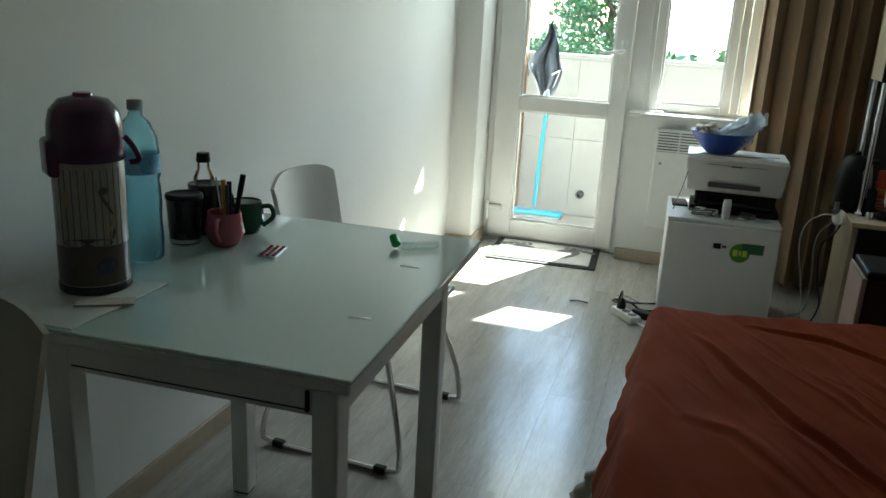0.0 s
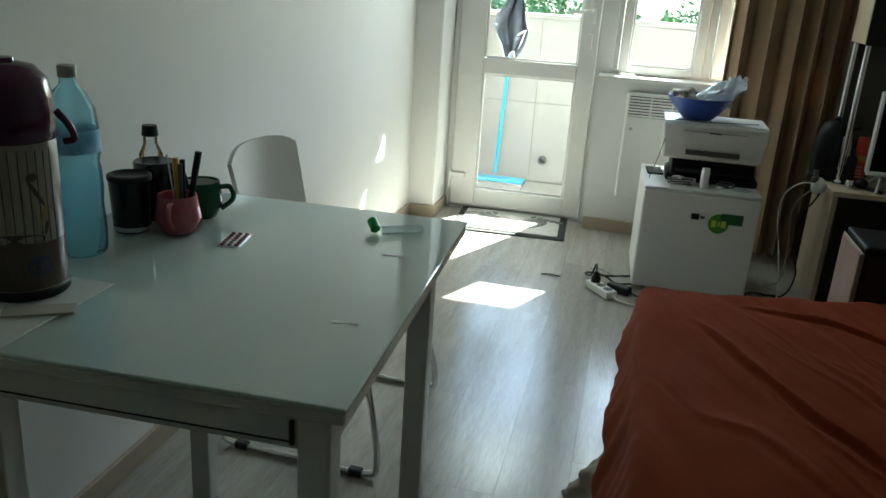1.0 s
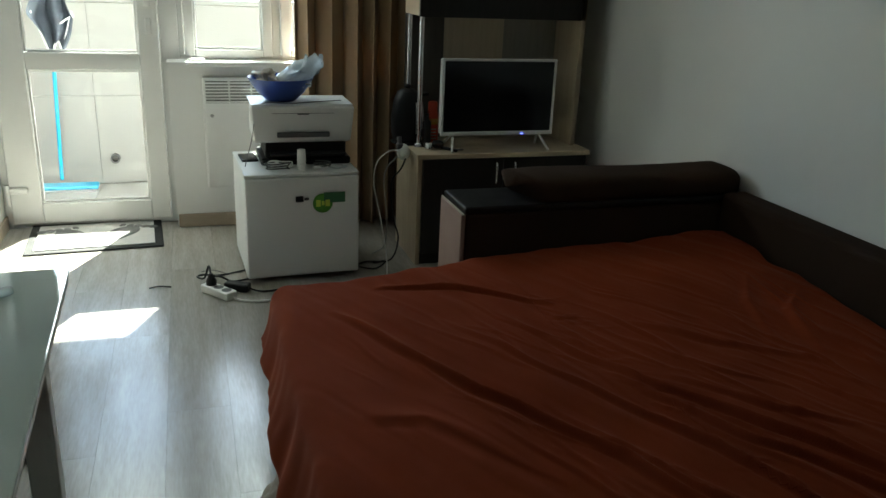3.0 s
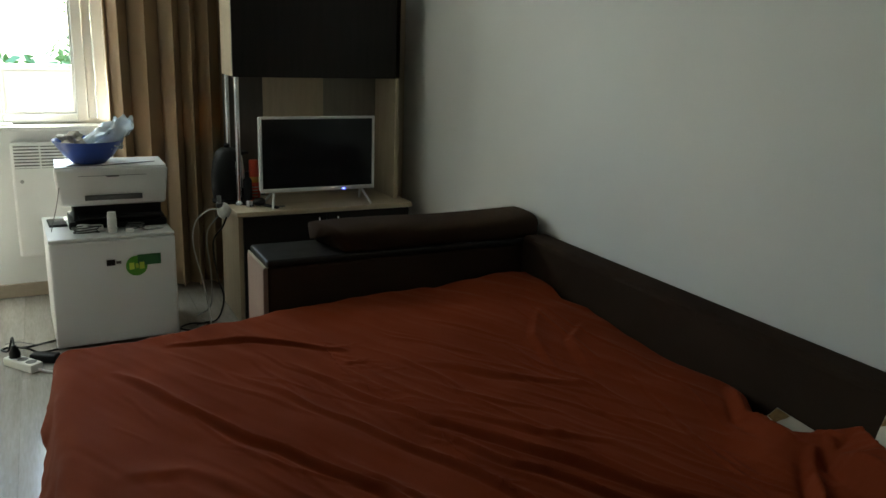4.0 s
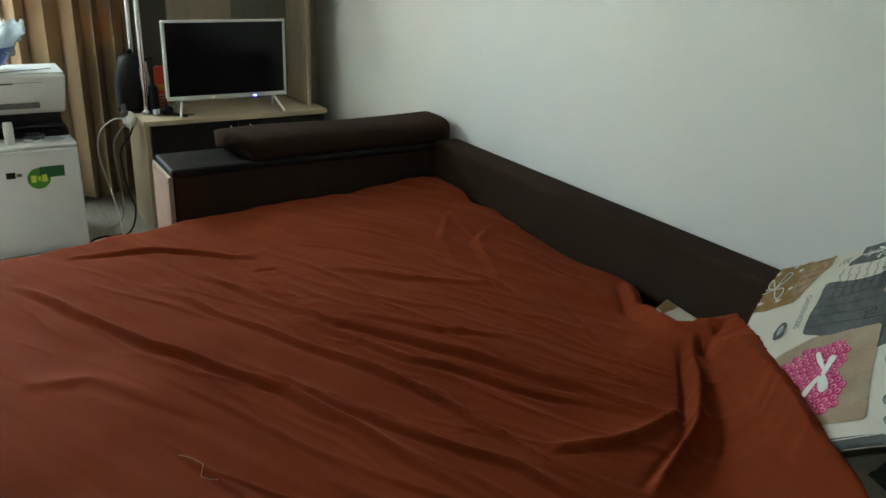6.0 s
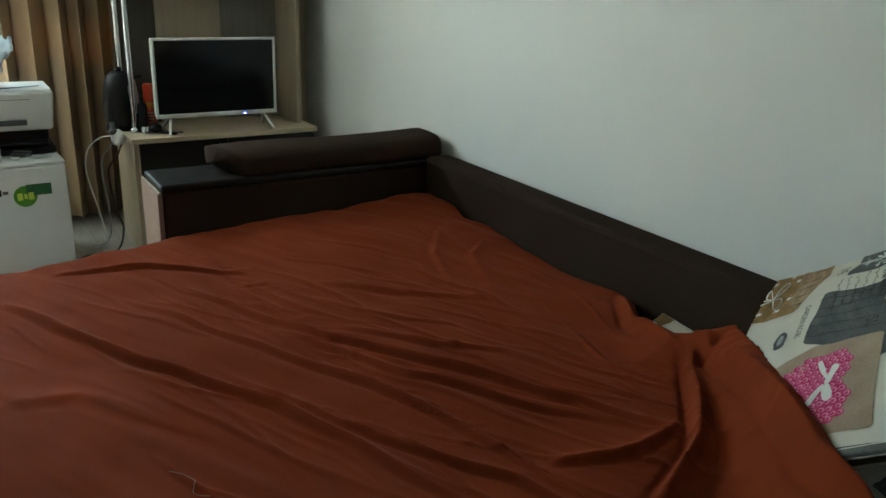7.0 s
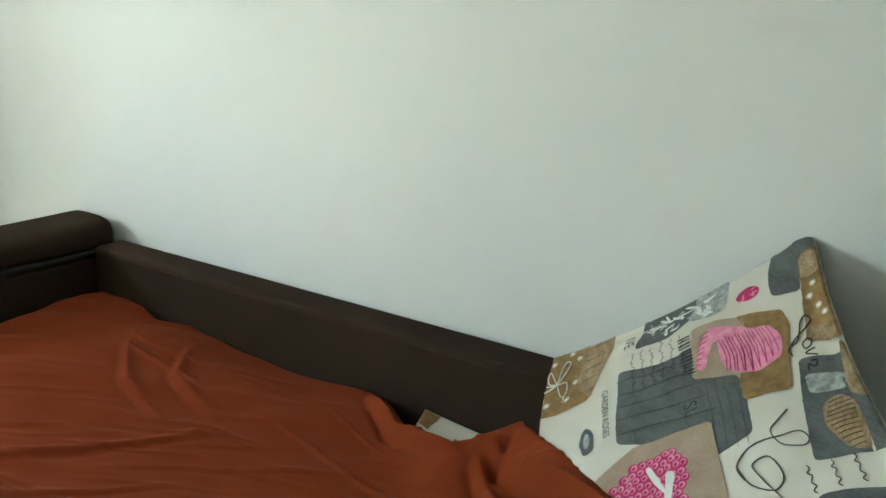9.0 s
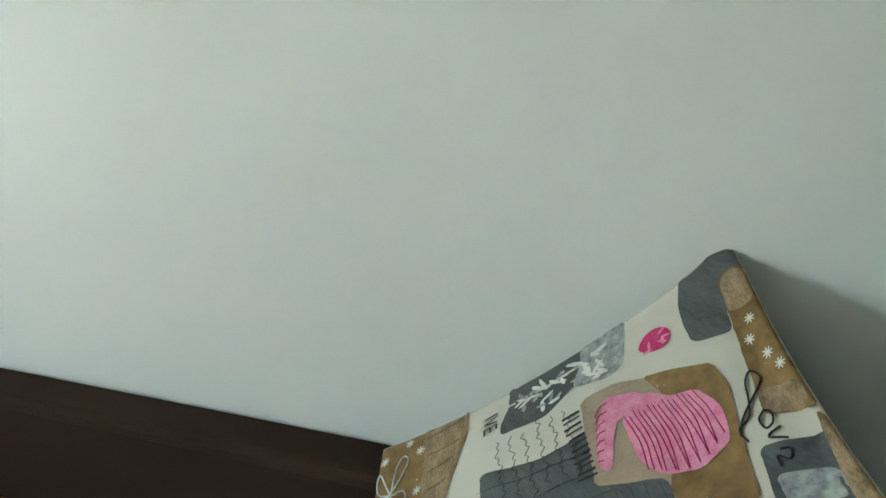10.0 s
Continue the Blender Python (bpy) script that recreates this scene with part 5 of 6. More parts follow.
cable("white_cable", [(1.2, 2.68, 0.012), (1.25, 2.64, 0.006), (1.34, 2.62, 0.006), (1.45, 2.64, 0.006), (1.6, 2.7, 0.006)], 0.0045, M_WHITE, "white mains cable on the floor")
cable("thin_cable", [(1.09, 2.9, 0.05), (1.14, 2.88, 0.06), (1.2, 2.91, 0.03), (1.27, 2.96, 0.01)], 0.0016, M_GREYP, "thin grey cable on the floor")
tagged(part("twig", tube(smooth_line([(0.87, 2.86, 0.004), (0.91, 2.87, 0.006), (0.96, 2.86, 0.004)]), 0.003, 6), M_BLACK), "small dark twig lying on the floor", "twig")

# ---- curtain ----
ct = M_CURTAIN.node_tree
trn, mxs = ct.nodes.new("ShaderNodeBsdfTranslucent"), ct.nodes.new("ShaderNodeMixShader")
trn.inputs["Color"].default_value = (0.5, 0.3, 0.13, 1)
mxs.inputs[0].default_value = 0.05
ct.links.new(ct.nodes["Principled BSDF"].outputs[0], mxs.inputs[1])
ct.links.new(trn.outputs[0], mxs.inputs[2])
ct.links.new(mxs.outputs[0], ct.nodes["Material Output"].inputs["Surface"])


def curtain_fn(u, v):
    ph = u * 2 * math.pi * 7.5 + 1.2 * math.sin(u * 13) + 0.12 * math.sin(v * 3 + u * 5)
    return (1.60 + 0.80 * u + 0.012 * math.sin(ph * 2) + 0.02 * (1 - v) * (0.5 - u), 3.60 + 0.05 * math.sin(ph) + 0.010 * math.sin(ph * 2 + 0.4) + 0.02 * (1 - v) * math.sin(u * 11), 0.03 + 2.3 * v)


tagged(part("curtain", sheet(curtain_fn, 240, 24, 0.002), M_CURTAIN, None, "", True), "heavy bronze-brown curtain drawn to the side of the window", "curtain")
rod = thing("curtain_rod", (1.7, 3.6, 2.36), "dark curtain rod above the window", "curtain rod")
part("pole", tube([(0.9, 3.6, 2.345), (2.6, 3.6, 2.345)], 0.012, 10), M_GREYP, rod)
for x in (1.0, 2.5):
    part("bracket", box(x, x + 0.02, 3.6, 3.735, 2.335, 2.355), M_GREYP, rod)

# ---- wall unit with television ----
CX0, CX1, CY0, CY1 = 2.075, 2.93, 2.912, 3.32
low = thing("tv_cabinet", (2.5, 3.1, 0), "low light oak television cabinet with dark wenge doors", "cabinet")
part("side_board", box(CX0, CX0 + 0.02, CY0 + 0.02, CY1, 0.0, 0.522), M_OAK, low)
part("side_board", box(CX1 - 0.02, CX1, CY0 + 0.02, CY1, 0.0, 0.522), M_OAK, low)
part("top_board", box(CX0 - 0.01, CX1 + 0.012, CY0 - 0.004, CY1, 0.5225, 0.545, 0.002), M_OAK_FLAT, low)
part("bottom_board", box(CX0 + 0.02, CX1 - 0.02, CY0 + 0.02, CY1, 0.06, 0.08), M_OAK_FLAT, low)
part("plinth", box(CX0 + 0.02, CX1 - 0.02, CY0 + 0.03, CY0 + 0.048, 0.0, 0.06), M_WENGE, low)
for a, b, hx in ((CX0 + 0.021, 2.493, 2.452), (2.497, CX1 - 0.004, 2.545)):
    dr = part("door", box(a, b, CY0 + 0.001, CY0 + 0.019, 0.062, 0.52, 0.0015), M_WENGE, low)
    part("handle", tube(smooth_line([(hx, CY0, 0.40), (hx, CY0 - 0.022, 0.405), (hx, CY0 - 0.024, 0.45), (hx, CY0 - 0.022, 0.495), (hx, CY0, 0.5)], 4), 0.005, 8), M_CHROME, dr, "slim chrome bar handle", True)
back = thing("back_panel", (2.5, 3.3, 0.545), "striped oak back panel with a side board behind the television", "panel")
part("dark_board", box(2.10, 2.292, 3.302, 3.318, 0.546, 1.6), M_BROWNOAK, back)
# second board is added to stop window light leaking onto the east wall
part("filler_board", box(2.911, 3.056, 3.302, 3.318, 0.0, 1.6), M_OAK, back)
part("oak_board", box(2.293, 2.603, 3.3, 3.318, 0.546, 1.6), M_OAK, back)
part("grey_board", box(2.604, 2.889, 3.302, 3.318, 0.546, 1.6), M_GREYOAK, back)
part("side_board", box(2.89, 2.91, 3.03, 3.318, 0.546, 1.6), M_OAK, back)
UPY, UPZ = 3.03, 1.15
up = thing("wall_cabinet", (2.5, 3.15, UPZ), "dark wenge wall cabinet with light oak sides above the television", "cabinet")
part("carcass", box(2.095, 2.91, UPY + 0.02, 3.299, UPZ, 1.62), M_OAK, up)
part("front", box(2.093, 2.912, UPY, UPY + 0.019, UPZ - 0.003, 1.56, 0.0015), M_WENGE, up)
part("lid", box(2.09, 2.915, UPY - 0.004, 3.3, 1.62, 1.64), M_OAK_FLAT, up)
for x, y in ((2.118, 3.085), (2.112, 3.27)):
    pp = thing("support_pole", (x, y, 0.545), "chrome pole between cabinet top and wall cabinet", "pole", "poles of the wall unit")
    part("shaft", tube([(x, y, 0.549), (x, y, UPZ)], 0.0125, 16), M_CHROME, pp, "", True)
    part("collar", lathe([(0.013, 0), (0.022, 0), (0.022, 0.012), (0.013, 0.02)], 20, (x, y, 0.5455)), M_CHROME, pp, "", True)

tv = thing("television", (2.48, 3.0, 0.545), "small flat television with a white frame on splayed feet", "television")
TY = 2.995
part("casing", box(2.20, 2.762, TY + 0.004, TY + 0.05, 0.618, 0.967, 0.006, 2), M_WHITE, tv)
part("bezel", merge(box(2.196, 2.208, TY - 0.006, TY + 0.004, 0.614, 0.971, 0.002), box(2.754, 2.766, TY - 0.006, TY + 0.004, 0.614, 0.971, 0.002), box(2.208, 2.754, TY - 0.006, TY + 0.004, 0.959, 0.971, 0.002), box(2.208, 2.754, TY - 0.006, TY + 0.004, 0.614, 0.632, 0.002)), M_WHITE, tv, "white plastic frame")
part("screen", box(2.208, 2.754, TY - 0.001, TY + 0.004, 0.632, 0.959), M_GLOSS_BLACK, tv, "glossy black screen")
part("led", box(2.603, 2.610, TY - 0.0075, TY - 0.005, 0.617, 0.6205), M_LED, tv, "lit blue standby light")
for x, s in ((2.265, -1), (2.70, 1)):
    for d in (-1, 1):
        part("foot", tube([(x, TY + 0.02, 0.622), (x + s * 0.028, TY + 0.02 + d * 0.085, 0.549)], 0.0055, 8), M_WHITE, tv)

kettle = thing("kettle", (2.13, 3.2, 0.545), "black electric kettle with a pale strip on the cabinet", "kettle")
part("base", lathe([(0, 0), (0.075, 0), (0.078, 0.012), (0.06, 0.02), (0, 0.02)], 28, (2.085, 3.185, 0.5455)), M_BLACK, kettle, "", True)
part("body", lathe([(0, 0.021), (0.07, 0.021), (0.077, 0.06), (0.078, 0.13), (0.068, 0.2), (0.052, 0.245), (0.03, 0.262), (0, 0.266)], 32, (2.085, 3.185, 0.5455)), M_BLACK, kettle, "", True)
part("lid_knob", lathe([(0, 0.264), (0.012, 0.264), (0.016, 0.276), (0.01, 0.282), (0, 0.283)], 16, (2.085, 3.185, 0.5455)), M_BLACK, kettle, "", True)
part("water_gauge", sheet(lambda u, v: (2.085 + (0.0795 - 0.012 * max(0, v - 0.5)) * math.cos(-1.25 + 0.3 * u), 3.185 + (0.0795 - 0.012 * max(0, v - 0.5)) * math.sin(-1.25 + 0.3 * u), 0.60 + 0.15 * v), 4, 10, 0.003), M_WHITE, kettle, "pale water gauge strip", True)
part("side_panel", sheet(lambda u, v: (2.085 + (0.0795 - 0.02 * max(0, v - 0.5)) * math.cos(-0.8 + 0.7 * u), 3.185 + (0.0795 - 0.02 * max(0, v - 0.5)) * math.sin(-0.8 + 0.7 * u), 0.62 + 0.15 * v), 8, 10, 0.003), M_WHITE, kettle, "white side panel", True)
part("spout", moved(box(-0.02, 0.02, -0.012, 0.03, 0.24, 0.255, 0.005, 2), pose(2.125, 3.16, 0.5455, 0, 8, -60)), M_BLACK, kettle)
part("handle", tube(smooth_line([(2.085, 3.25, 0.74), (2.085, 3.275, 0.72), (2.085, 3.282, 0.65), (2.085, 3.26, 0.59)]), 0.012, 8), M_BLACK, kettle, "", True)
rb = thing("spray_bottle", (2.2, 3.13, 0.545), "red and orange plastic bottle on the cabinet", "bottle")
part("body", lathe([(0, 0), (0.028, 0), (0.03, 0.005), (0.03, 0.125), (0.024, 0.155), (0, 0.155)], 24, (2.2, 3.14, 0.5455)), M_RED, rb, "", True)
part("label", lathe([(0.0305, 0.1), (0.0308, 0.1), (0.0308, 0.128), (0.0305, 0.128)], 24, (2.2, 3.14, 0.5455)), M_AMBER, rb, "orange label band", True)
for z in (0.03, 0.045, 0.06, 0.075):
    part("label_bar", sheet(lambda u, v: (2.2 + 0.0306 * math.cos(-2.1 + 0.9 * u), 3.14 + 0.0306 * math.sin(-2.1 + 0.9 * u), 0.5455 + z + 0.006 * v), 6, 1, 0.0006), M_CREAM, rb)
part("cap", lathe([(0, 0.155), (0.023, 0.155), (0.023, 0.2), (0.019, 0.207), (0, 0.208)], 20, (2.2, 3.14, 0.5455)), M_RED, rb, "", True)
tagged(part("dark_bottle", lathe([(0, 0), (0.021, 0), (0.021, 0.12), (0.009, 0.135), (0.008, 0.16), (0, 0.16)], 18, (2.155, 3.08, 0.5455)), M_BLACK, None, "", True), "slim black bottle on the cabinet", "bottle")
tagged(part("small_jar", lathe([(0, 0), (0.018, 0), (0.018, 0.03), (0.014, 0.034), (0, 0.034)], 18, (2.15, 3.02, 0.5455)), M_CHROME, None, "", True), "small silver jar on the cabinet", "jar")
br = thing("hair_brush", (2.2, 2.99, 0.545), "black brush lying on the cabinet", "brush")
part("head", crumple((2.2, 3.04, 0.566), (0.03, 0.035, 0.019), 5, 0.15), M_BLACK, br, "", True)
part("handle", tube([(2.21, 3.02, 0.556), (2.265, 2.945, 0.552)], 0.007, 8), M_BLACK, br, "", True)
tagged(part("keys", merge(*[box(2.255 + 0.014 * k, 2.277 + 0.014 * k, 2.96 + 0.01 * (k % 2), 2.975 + 0.01 * (k % 2), 0.5458 + 0.002 * k, 0.551 + 0.002 * k, 0.001) for k in range(3)]), M_GREYP), "small dark remote key fob on the cabinet", "key fob")

mp = thing("plug_adapter", (2.04, 3.08, 0.54), "white multi-socket plug adapter beside the cabinet", "adapter")
part("block", crumple((2.035, 3.05, 0.53), (0.03, 0.035, 0.038), 8, 0.1), M_WHITE, mp, "", True)
part("plug", merge(box(2.0, 2.03, 3.03, 3.06, 0.545, 0.575, 0.006), tube([(2.015, 3.045, 0.57), (2.015, 3.06, 0.6)], 0.011, 10)), M_GREYP, mp, "grey plug")
cable("white_cable", [(2.01, 3.03, 0.545), (1.95, 3.0, 0.545), (1.89, 2.97, 0.5), (1.875, 2.96, 0.4), (1.91, 2.95, 0.22), (1.93, 2.92, 0.06), (1.92, 2.86, 0.008), (1.9, 2.78, 0.006)], 0.003, M_WHITE, "white mains cable hanging to the floor")
cable("black_cable", [(2.06, 3.04, 0.54), (2.02, 3.02, 0.46), (1.98, 3.05, 0.38), (2.0, 3.08, 0.2), (2.02, 3.05, 0.1), (1.97, 3.0, 0.01), (1.85, 3.0, 0.008), (1.8, 2.95, 0.008), (1.87, 2.9, 0.008), (1.93, 2.93, 0.03), (1.88, 2.98, 0.008)], 0.004, M_BLACK, "black cable looped behind the fridge")
cable("grey_cable", [(2.03, 3.1, 0.51), (1.97, 3.15, 0.4), (1.98, 3.14, 0.2), (1.97, 3.12, 0.05), (1.9, 3.1, 0.008)], 0.0035, M_SEAL, "grey cable hanging behind the fridge")

# ---- things on the table ----
TZ = 0.7545
flask = thing("pump_flask", (0.2, 0.36, TZ), "tall pump thermos with plum lid and printed wood-pattern sheet", "thermos")
FXC, FYC = 0.205, 0.375
part("body", lathe([(0, 0.006), (0.066, 0.006), (0.068, 0.012), (0.068, 0.262), (0.064, 0.27), (0, 0.27)], 40, (FXC, FYC, TZ)), M_THERMOS, flask, "printed sheet sleeve", True)
part("base_ring", lathe([(0, 0), (0.066, 0), (0.07, 0.004), (0.07, 0.016), (0.0685, 0.018)], 40, (FXC, FYC, TZ)), M_BLACK, flask, "", True)
part("dark_band", lathe([(0.0684, 0.02), (0.0686, 0.02), (0.0686, 0.1), (0.0684, 0.1)], 40, (FXC, FYC, TZ)), M_BROWN, flask, "dark brown printed band", True)
part("lid", lathe([(0.069, 0.266), (0.071, 0.268), (0.0715, 0.30), (0.07, 0.335), (0.064, 0.362), (0.046, 0.383), (0.014, 0.391), (0, 0.391)], 40, (FXC, FYC, TZ)), M_PURPLE, flask, "glossy dark plum lid", True)
part("spout", moved(box(-0.032, 0.032, -0.08, -0.05, 0.236, 0.31, 0.01, 3), pose(FXC, FYC, TZ, 0, 0, -35)), M_PURPLE, flask, "", True)
part("pump_button", lathe([(0, 0.389), (0.02, 0.388), (0.018, 0.395), (0, 0.396)], 24, (FXC, FYC, TZ)), M_PURPLE, flask, "", True)
part("carry_handle", tube(smooth_line([(FXC + 0.075, FYC + 0.02, TZ + 0.315), (FXC + 0.09, FYC + 0.03, TZ + 0.29), (FXC + 0.094, FYC + 0.035, TZ + 0.268), (FXC + 0.078, FYC + 0.03, TZ + 0.262)]), 0.006, 8), M_PURPLE, flask, "", True)
for k in range(10):
    a = -1.75 + 0.2 * k
    part("plank_line", tube([(FXC + 0.0681 * math.cos(a), FYC + 0.0681 * math.sin(a), TZ + z) for z in (0.1, 0.15, 0.2 + 0.006 * (k % 3), 0.255)], 0.0009, 5), M_BROWN, flask)


def on_flask(a, z, out=0.0004):
    return Vector((FXC + (0.068 + out) * math.cos(a), FYC + (0.068 + out) * math.sin(a), TZ + z))


def flask_print(a0, z0, wa, wz, mat, turn=0.0, n=20):
    bm = bmesh.new()
    ring = [bm.verts.new(on_flask(a0 + (wa * math.cos(t) * math.cos(turn) - wz / 0.068 * math.sin(t) * math.sin(turn)), z0 + wa * 0.068 * math.cos(t) * math.sin(turn) + wz * math.sin(t) * math.cos(turn), 0.0009)) for t in [2 * math.pi * k / n for k in range(n)]]
    c = bm.verts.new(on_flask(a0, z0, 0.0012))
    for k in range(n):
        bm.faces.new((c, ring[k], ring[(k + 1) % n]))
    part("printed_motif", bm, mat, flask)


flask_print(-1.55, 0.195, 0.16, 0.016, M_TANSIGN)
flask_print(-1.55, 0.195, 0.11, 0.011, M_THERMOS)
flask_print(-0.42, 0.185, 0.05, 0.028, M_BROWN, 0.5)
flask_print(-0.5, 0.212, 0.13, 0.007, M_BROWN, 0.3)
flask_print(-0.28, 0.15, 0.04, 0.02, M_AMBERSIGN, -0.3)
flask_print(-0.25, 0.125, 0.05, 0.012, M_BROWN, -0.2)
flask_print(-0.5, 0.06, 0.3, 0.018, M_NAVYSIGN, 0.2)
flask_print(-1.2, 0.05, 0.35, 0.02, M_BROWN)
flask_print(-1.0, 0.108, 0.7, 0.01, M_BROWN)
tagged(part("white_board", box(0.06, 0.325, 0.168, 0.45, 0.7503, 0.7541, 0.001), M_TABLE), "thin white board under the thermos", "board")
tagged(part("paper_packet", moved(box(-0.055, 0.055, -0.02, 0.02, 0, 0.004, 0.001), pose(0.29, 0.30, 0.7543, 0, 0, 30)), M_BEIGE), "thin pale paper packet beside the thermos", "packet")

bt = thing("water_bottle", (0.17, 0.56, TZ), "large blue plastic water bottle, half full", "bottle")
BX, BY, TZ = 0.165, 0.575, 0.7505
SH = [(r * 1.02, z) for r, z in [(0, 0.003), (0.04, 0.0), (0.047, 0.008), (0.048, 0.05), (0.0455, 0.1), (0.0475, 0.13), (0.046, 0.17), (0.043, 0.185), (0.047, 0.2), (0.047, 0.25), (0.043, 0.285), (0.03, 0.315), (0.016, 0.33), (0.0135, 0.345)]]
bo = part("bottle_wall", lathe(SH, 36, (BX, BY, TZ + 0.001)), M_BOTTLE, bt, "", True)
wt = part("water", lathe([(0, 0.004), (0.038, 0.004), (0.0455, 0.012), (0.0465, 0.05), (0.044, 0.1), (0.046, 0.13), (0.0445, 0.165), (0, 0.165)], 32, (BX, BY, TZ + 0.001)), M_WATER, bt, "", True)
part("label", lathe([(0.0484, 0.205), (0.049, 0.205), (0.049, 0.248), (0.0484, 0.248)], 36, (BX, BY, TZ + 0.001)), M_LABEL, bt, "blue and white label", True)
part("cap", lathe([(0.0165, 0.343), (0.017, 0.345), (0.017, 0.362), (0.015, 0.365), (0, 0.365)], 24, (BX, BY, TZ + 0.001)), M_SEAL, bt, "grey screw cap", True)


def mug(name, x, y, r, h, mat, label, handle_dir, belly=1.1):
    ob = thing(name, (x, y, 0.7505), label, "mug")
    part("cup", lathe([(0, 0), (r * 0.7, 0), (r * 0.78, 0.003), (r * belly, h * 0.4), (r * 1.02, h * 0.8), (r * 0.95, h), (r * 0.89, h * 0.99), (r * 0.95, h * 0.75), (r * (belly - 0.08), h * 0.4), (r * 0.7, 0.008), (0, 0.007)], 36, (x, y, 0.7505)), mat, ob, "", True)
    c, s = math.cos(handle_dir), math.sin(handle_dir)
    part("handle", tube(smooth_line([(x + c * r * 0.95, y + s * r * 0.95, 0.7505 + h * 0.85), (x + c * r * 1.5, y + s * r * 1.5, 0.7505 + h * 0.86), (x + c * r * 1.65, y + s * r * 1.65, 0.7505 + h * 0.55), (x + c * r * 1.05, y + s * r * 1.05, 0.7505 + h * 0.25)]), r * 0.14, 8), mat, ob, "", True)
    return ob


pm = mug("pink_mug", 0.262, 0.765, 0.0425, 0.085, M_PINK, "dusty pink round mug holding pens", -1.3, 1.18)
gm = mug("green_mug", 0.245, 0.89, 0.045, 0.085, M_GREEN, "dark green glazed mug beside the pink mug", 0.25)
part("inner_glaze", lathe([(0, 0.01), (0.03, 0.01), (0.041, 0.04), (0.0395, 0.08)], 30, (0.245, 0.89, 0.7505)), M_CERAMIC, gm, "white inside", True)
bmug = thing("thermal_mug", (0.165, 0.75, TZ), "black thermal mug with a dark lid", "mug")
part("body", lathe([(0, 0), (0.036, 0), (0.038, 0.004), (0.043, 0.095), (0.044, 0.112), (0, 0.112)], 32, (0.165, 0.74, 0.7505)), M_MUG, bmug, "", True)
part("steel_ring", lathe([(0.0385, 0.004), (0.039, 0.004), (0.0395, 0.014), (0.039, 0.014)], 32, (0.165, 0.74, 0.7505)), M_CHROME, bmug, "", True)
part("lid", lathe([(0, 0.113), (0.0455, 0.113), (0.046, 0.117), (0.045, 0.123), (0.04, 0.125), (0.036, 0.121), (0, 0.121)], 32, (0.165, 0.74, 0.7505)), M_BLACK, bmug, "", True)
m2 = thing("thermal_mug", (0.12, 0.86, TZ), "dark thermal mug with a black handle", "mug")
part("body", lathe([(0, 0), (0.038, 0), (0.044, 0.1), (0.046, 0.128), (0.043, 0.131), (0, 0.124)], 32, (0.158, 0.845, 0.7505)), M_MUG, m2, "", True)
part("handle", tube(smooth_line([(0.2, 0.852, 0.86), (0.222, 0.858, 0.855), (0.226, 0.858, 0.81), (0.2, 0.852, 0.795)]), 0.006, 8), M_BLACK, m2, "", True)
jar = thing("coffee_jar", (0.1, 0.922, 0.7505), "clear glass bottle with a black cap behind the mugs", "jar")
part("glass", lathe([(0, 0), (0.026, 0), (0.027, 0.125), (0.016, 0.15), (0.015, 0.172)], 28, (0.1, 0.922, 0.7505)), M_PANE, jar, "", True)
part("contents", lathe([(0, 0.002), (0.0245, 0.002), (0.0245, 0.11), (0, 0.11)], 24, (0.1, 0.922, 0.7505)), M_AMBER, jar, "amber contents", True)
part("cap", lathe([(0.017, 0.168), (0.019, 0.17), (0.0165, 0.193), (0, 0.194)], 24, (0.1, 0.922, 0.7505)), M_BLACK, jar, "", True)
for k, (dx, dy, tx, ty, z, m, lab, r) in enumerate(((0.006, 0.004, 0.03, 0.02, 0.135, M_BLACK, "black marker pen standing in the mug", 0.0065), (-0.012, 0.0, -0.012, -0.004, 0.125, M_AMBER, "amber pen standing in the mug", 0.0055),
                                                    (-0.004, 0.012, -0.006, 0.014, 0.12, M_BLACK, "black pen standing in the mug", 0.005), (-0.018, -0.006, -0.028, -0.01, 0.13, M_CHROME, "slim metal rod standing in the mug", 0.002), (0.0, -0.01, 0.004, -0.012, 0.118, M_GREYP, "grey pen standing in the mug", 0.0045))):
    pe = thing("pen", (0.275 + dx, 0.765 + dy, 0.76), lab, "pen", "pens in the mug")
    a, b = Vector((0.275 + dx * 0.5, 0.765 + dy * 0.5, 0.7595)), Vector((0.275 + tx, 0.765 + ty, 0.7505 + z * 1.32))
    part("barrel", tube([a, a.lerp(b, 0.7)], r, 10), m, pe, "", True)
    part("cap", tube([a.lerp(b, 0.7), b], r * 1.15, 10), m, pe, "", True)
bl = thing("blister_pack", (0.385, 0.775, 0.7505), "foil blister pack with dark red capsules on the table", "blister pack")
BM = pose(0.397, 0.762, 0.7506, 0, 0, 100) @ Matrix.Scale(0.92, 4)
part("foil", moved(box(-0.048, 0.048, -0.026, 0.026, 0, 0.0012, 0.0004), BM), M_FOIL, bl)
for k in range(18):
    part("capsule", moved(lathe([(0.0056, 0), (0.0052, 0.003), (0.003, 0.0046), (0, 0.005)], 12), BM @ pose(-0.04 + 0.016 * (k % 6), -0.0165 + 0.0165 * (k // 6), 0.0011)), M_PILL, bl, "", True)
tb = thing("sample_tube", (0.7, 1.0, 0.7505), "clear plastic tube with a bright green cap on the table", "tube")
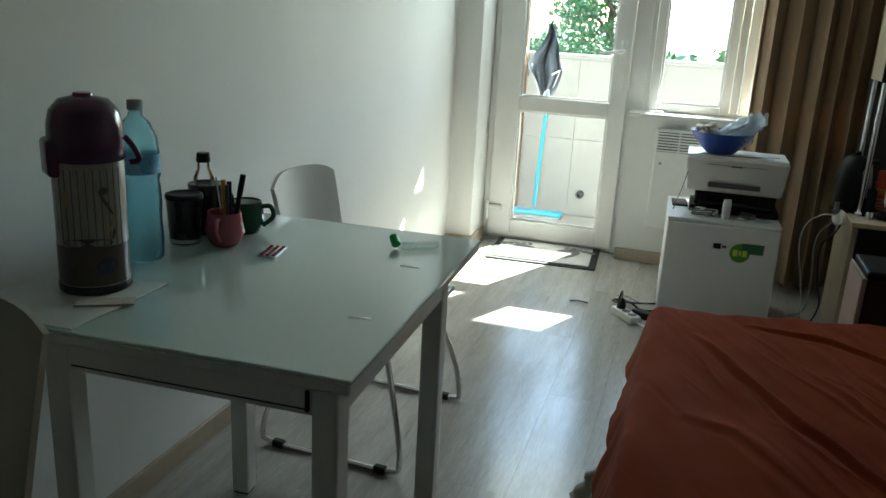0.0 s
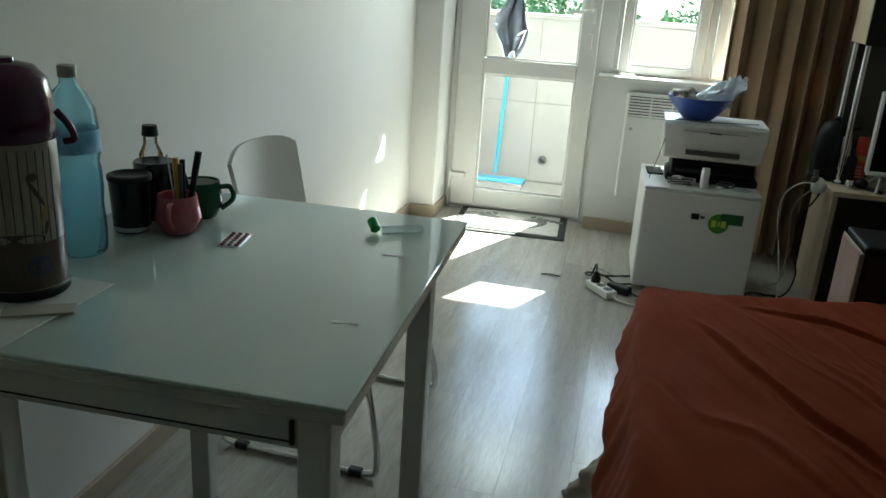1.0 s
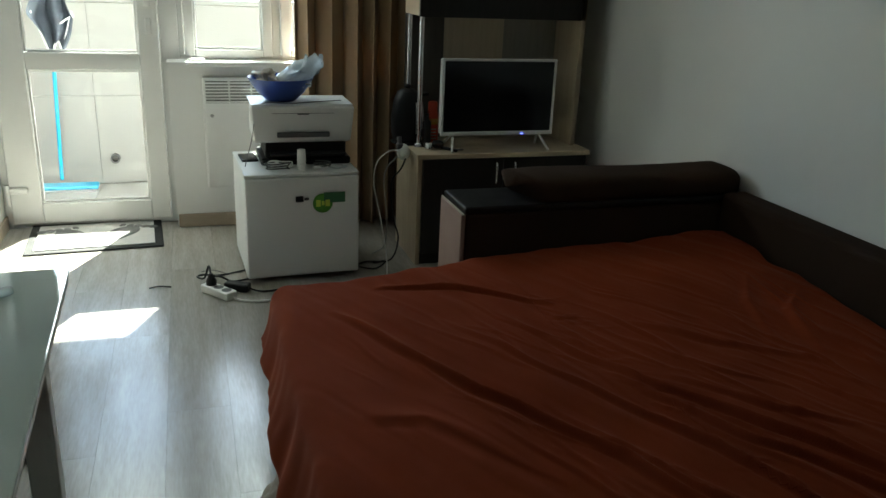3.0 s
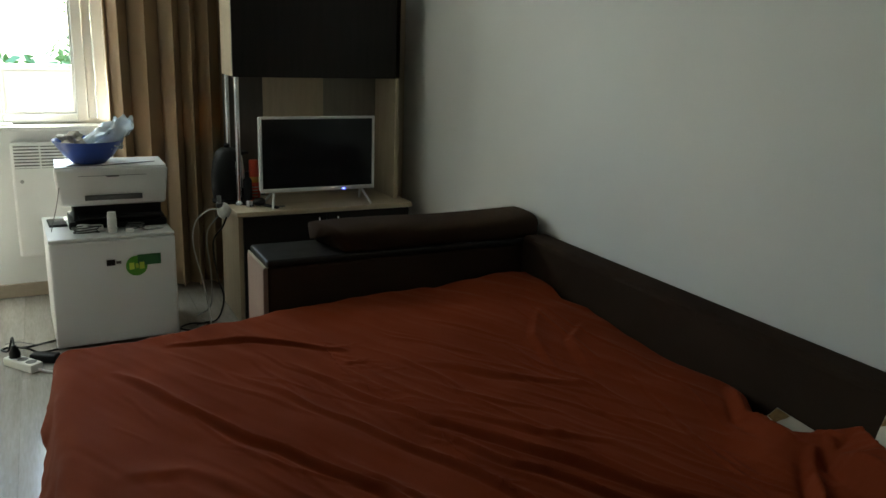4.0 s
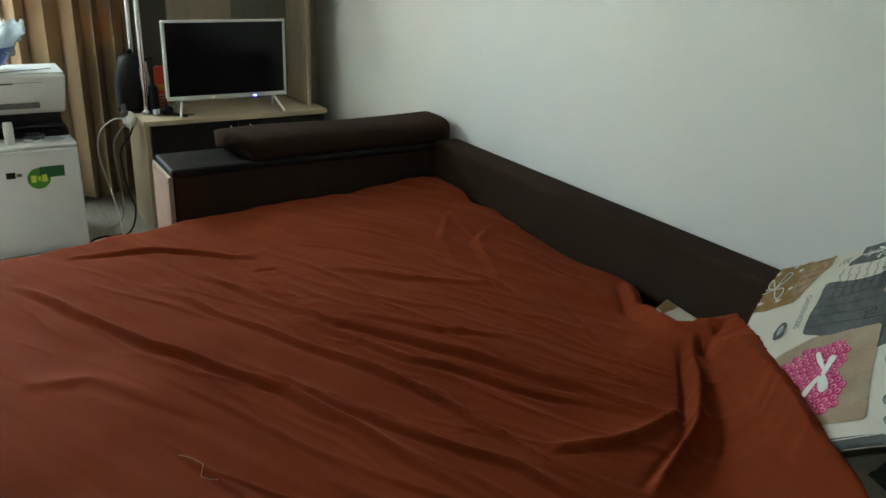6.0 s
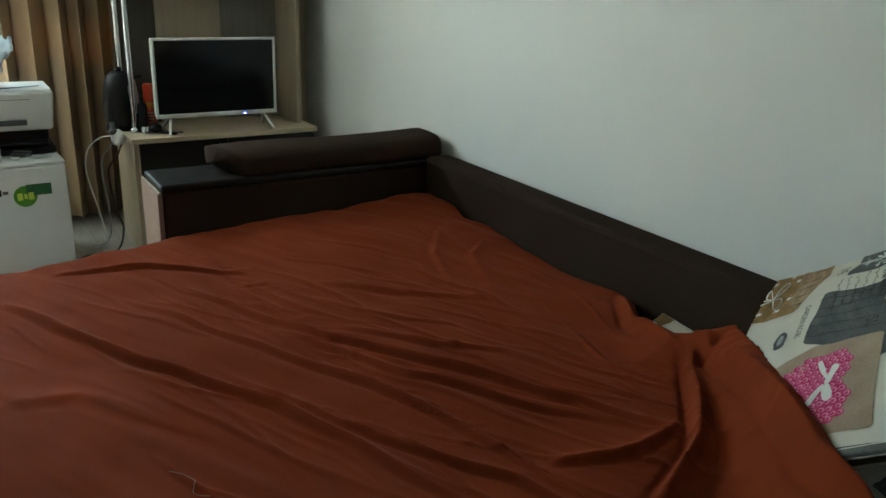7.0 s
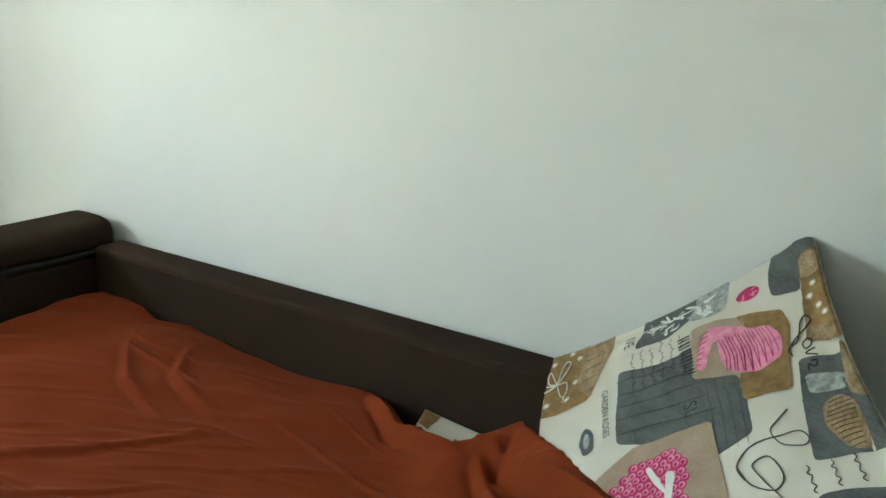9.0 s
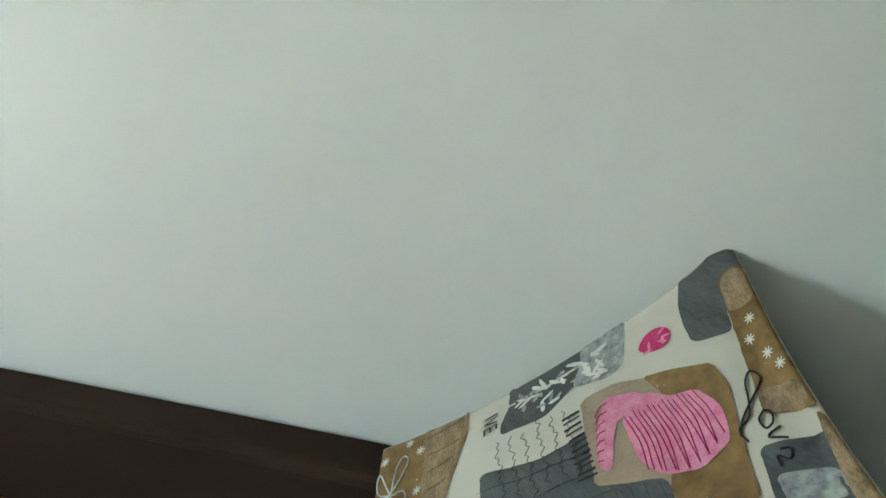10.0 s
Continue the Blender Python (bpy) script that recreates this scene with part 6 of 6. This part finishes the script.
part("barrel", moved(lathe([(0.0085, 0), (0.0088, 0.001), (0.0088, 0.09), (0.007, 0.096), (0, 0.098)], 20), pose(0.672, 0.935, 0.7595, 0, 90, 33)), M_TUBE, tb, "", True)
part("cap", moved(lathe([(0, 0), (0.0115, 0), (0.0115, 0.028), (0.009, 0.03), (0, 0.03)], 20), pose(0.658, 0.928, 0.7622, 0, -62, -52)), M_LIME, tb, "bright green cap", True)
for x, y, a in ((0.765, 0.448, 8), (0.74, 0.803, 2)):
    sp = thing("table_clip", (x, y, 0.7505), "small clear plastic strip on the glass top", "clip", "clips on the glass")
    part("strip", moved(box(-0.017, 0.017, -0.0022, 0.0022, 0, 0.0007), pose(x, y, 0.7504, 0, 0, a)), M_CLIP_GLINT, sp)
    for s in (-1, 1):
        part("tab", moved(box(s * 0.017 - 0.006, s * 0.017 + 0.006, -0.0045, 0.0045, 0, 0.0009), pose(x, y, 0.7504, 0, 0, a)), M_CLIP_GLINT, sp)

# ---- laid pieces: floor planks, balcony tiles ----
floor = structure("floor", box(0, W, Y0, 3.84, -0.3, -0.0125), M_UNDER, "grey oak laminate floor of long planks")
PW, PL = 0.192, 1.28
plank_meshes = {}


def plank(x0, x1, y0, y1):
    key = (round(x1 - x0, 3), round(y1 - y0, 3))
    if key not in plank_meshes:
        bm = box(0, x1 - x0 - 0.0004, 0, y1 - y0 - 0.0004, -0.012, 0.0)
        top = [e for e in bm.edges if all(v.co.z > -0.001 for v in e.verts)]
        bmesh.ops.bevel(bm, geom=top, offset=0.0003, segments=1, affect="EDGES")
        me = bpy.data.meshes.new("plank")
        bm.to_mesh(me)
        bm.free()
        me.materials.append(M_FLOOR)
        plank_meshes[key] = me
    ob = new("plank", plank_meshes[key])
    ob.location = (x0, y0, 0)
    ob.parent = floor


for i in range(16):
    x0, x1 = i * PW, min((i + 1) * PW, W)
    if x1 - x0 < 0.02:
        continue
    y = Y0 - (0, 0.47, 0.9, 0.2, 0.7)[i % 5]
    while y < 3.84:
        a, b = max(y, Y0), min(y + PL, 3.84)
        if b - a > 0.03:
            plank(x0, x1, a, b)
        y += PL
slab_ob = bpy.data.objects["balcony_slab"]
bm = box(0, 0.297, 0, 0.297, -0.01, 0.0, 0.0015)
tile_me = bpy.data.meshes.new("tile")
bm.to_mesh(tile_me)
bm.free()
tile_me.materials.append(M_TILE)
for i in range(8):
    for j in range(3):
        ob = new("tile", tile_me)
        ob.location, ob.parent = (-0.1 + 0.3 * i, 4.055 + 0.3 * j, -0.066), slab_ob
bm = box(0, 0.598, 0, 0.012, 0, 0.568, 0.0015)
pan_me = bpy.data.meshes.new("parapet_panel")
bm.to_mesh(pan_me)
bm.free()
pan_me.materials.append(M_CONC)
for i in range(7):
    for j in range(2):
        ob = new("panel", pan_me)
        ob.location, ob.parent = (-0.09 + 0.6 * i, 4.988, -0.065 + 0.57 * j), parapet
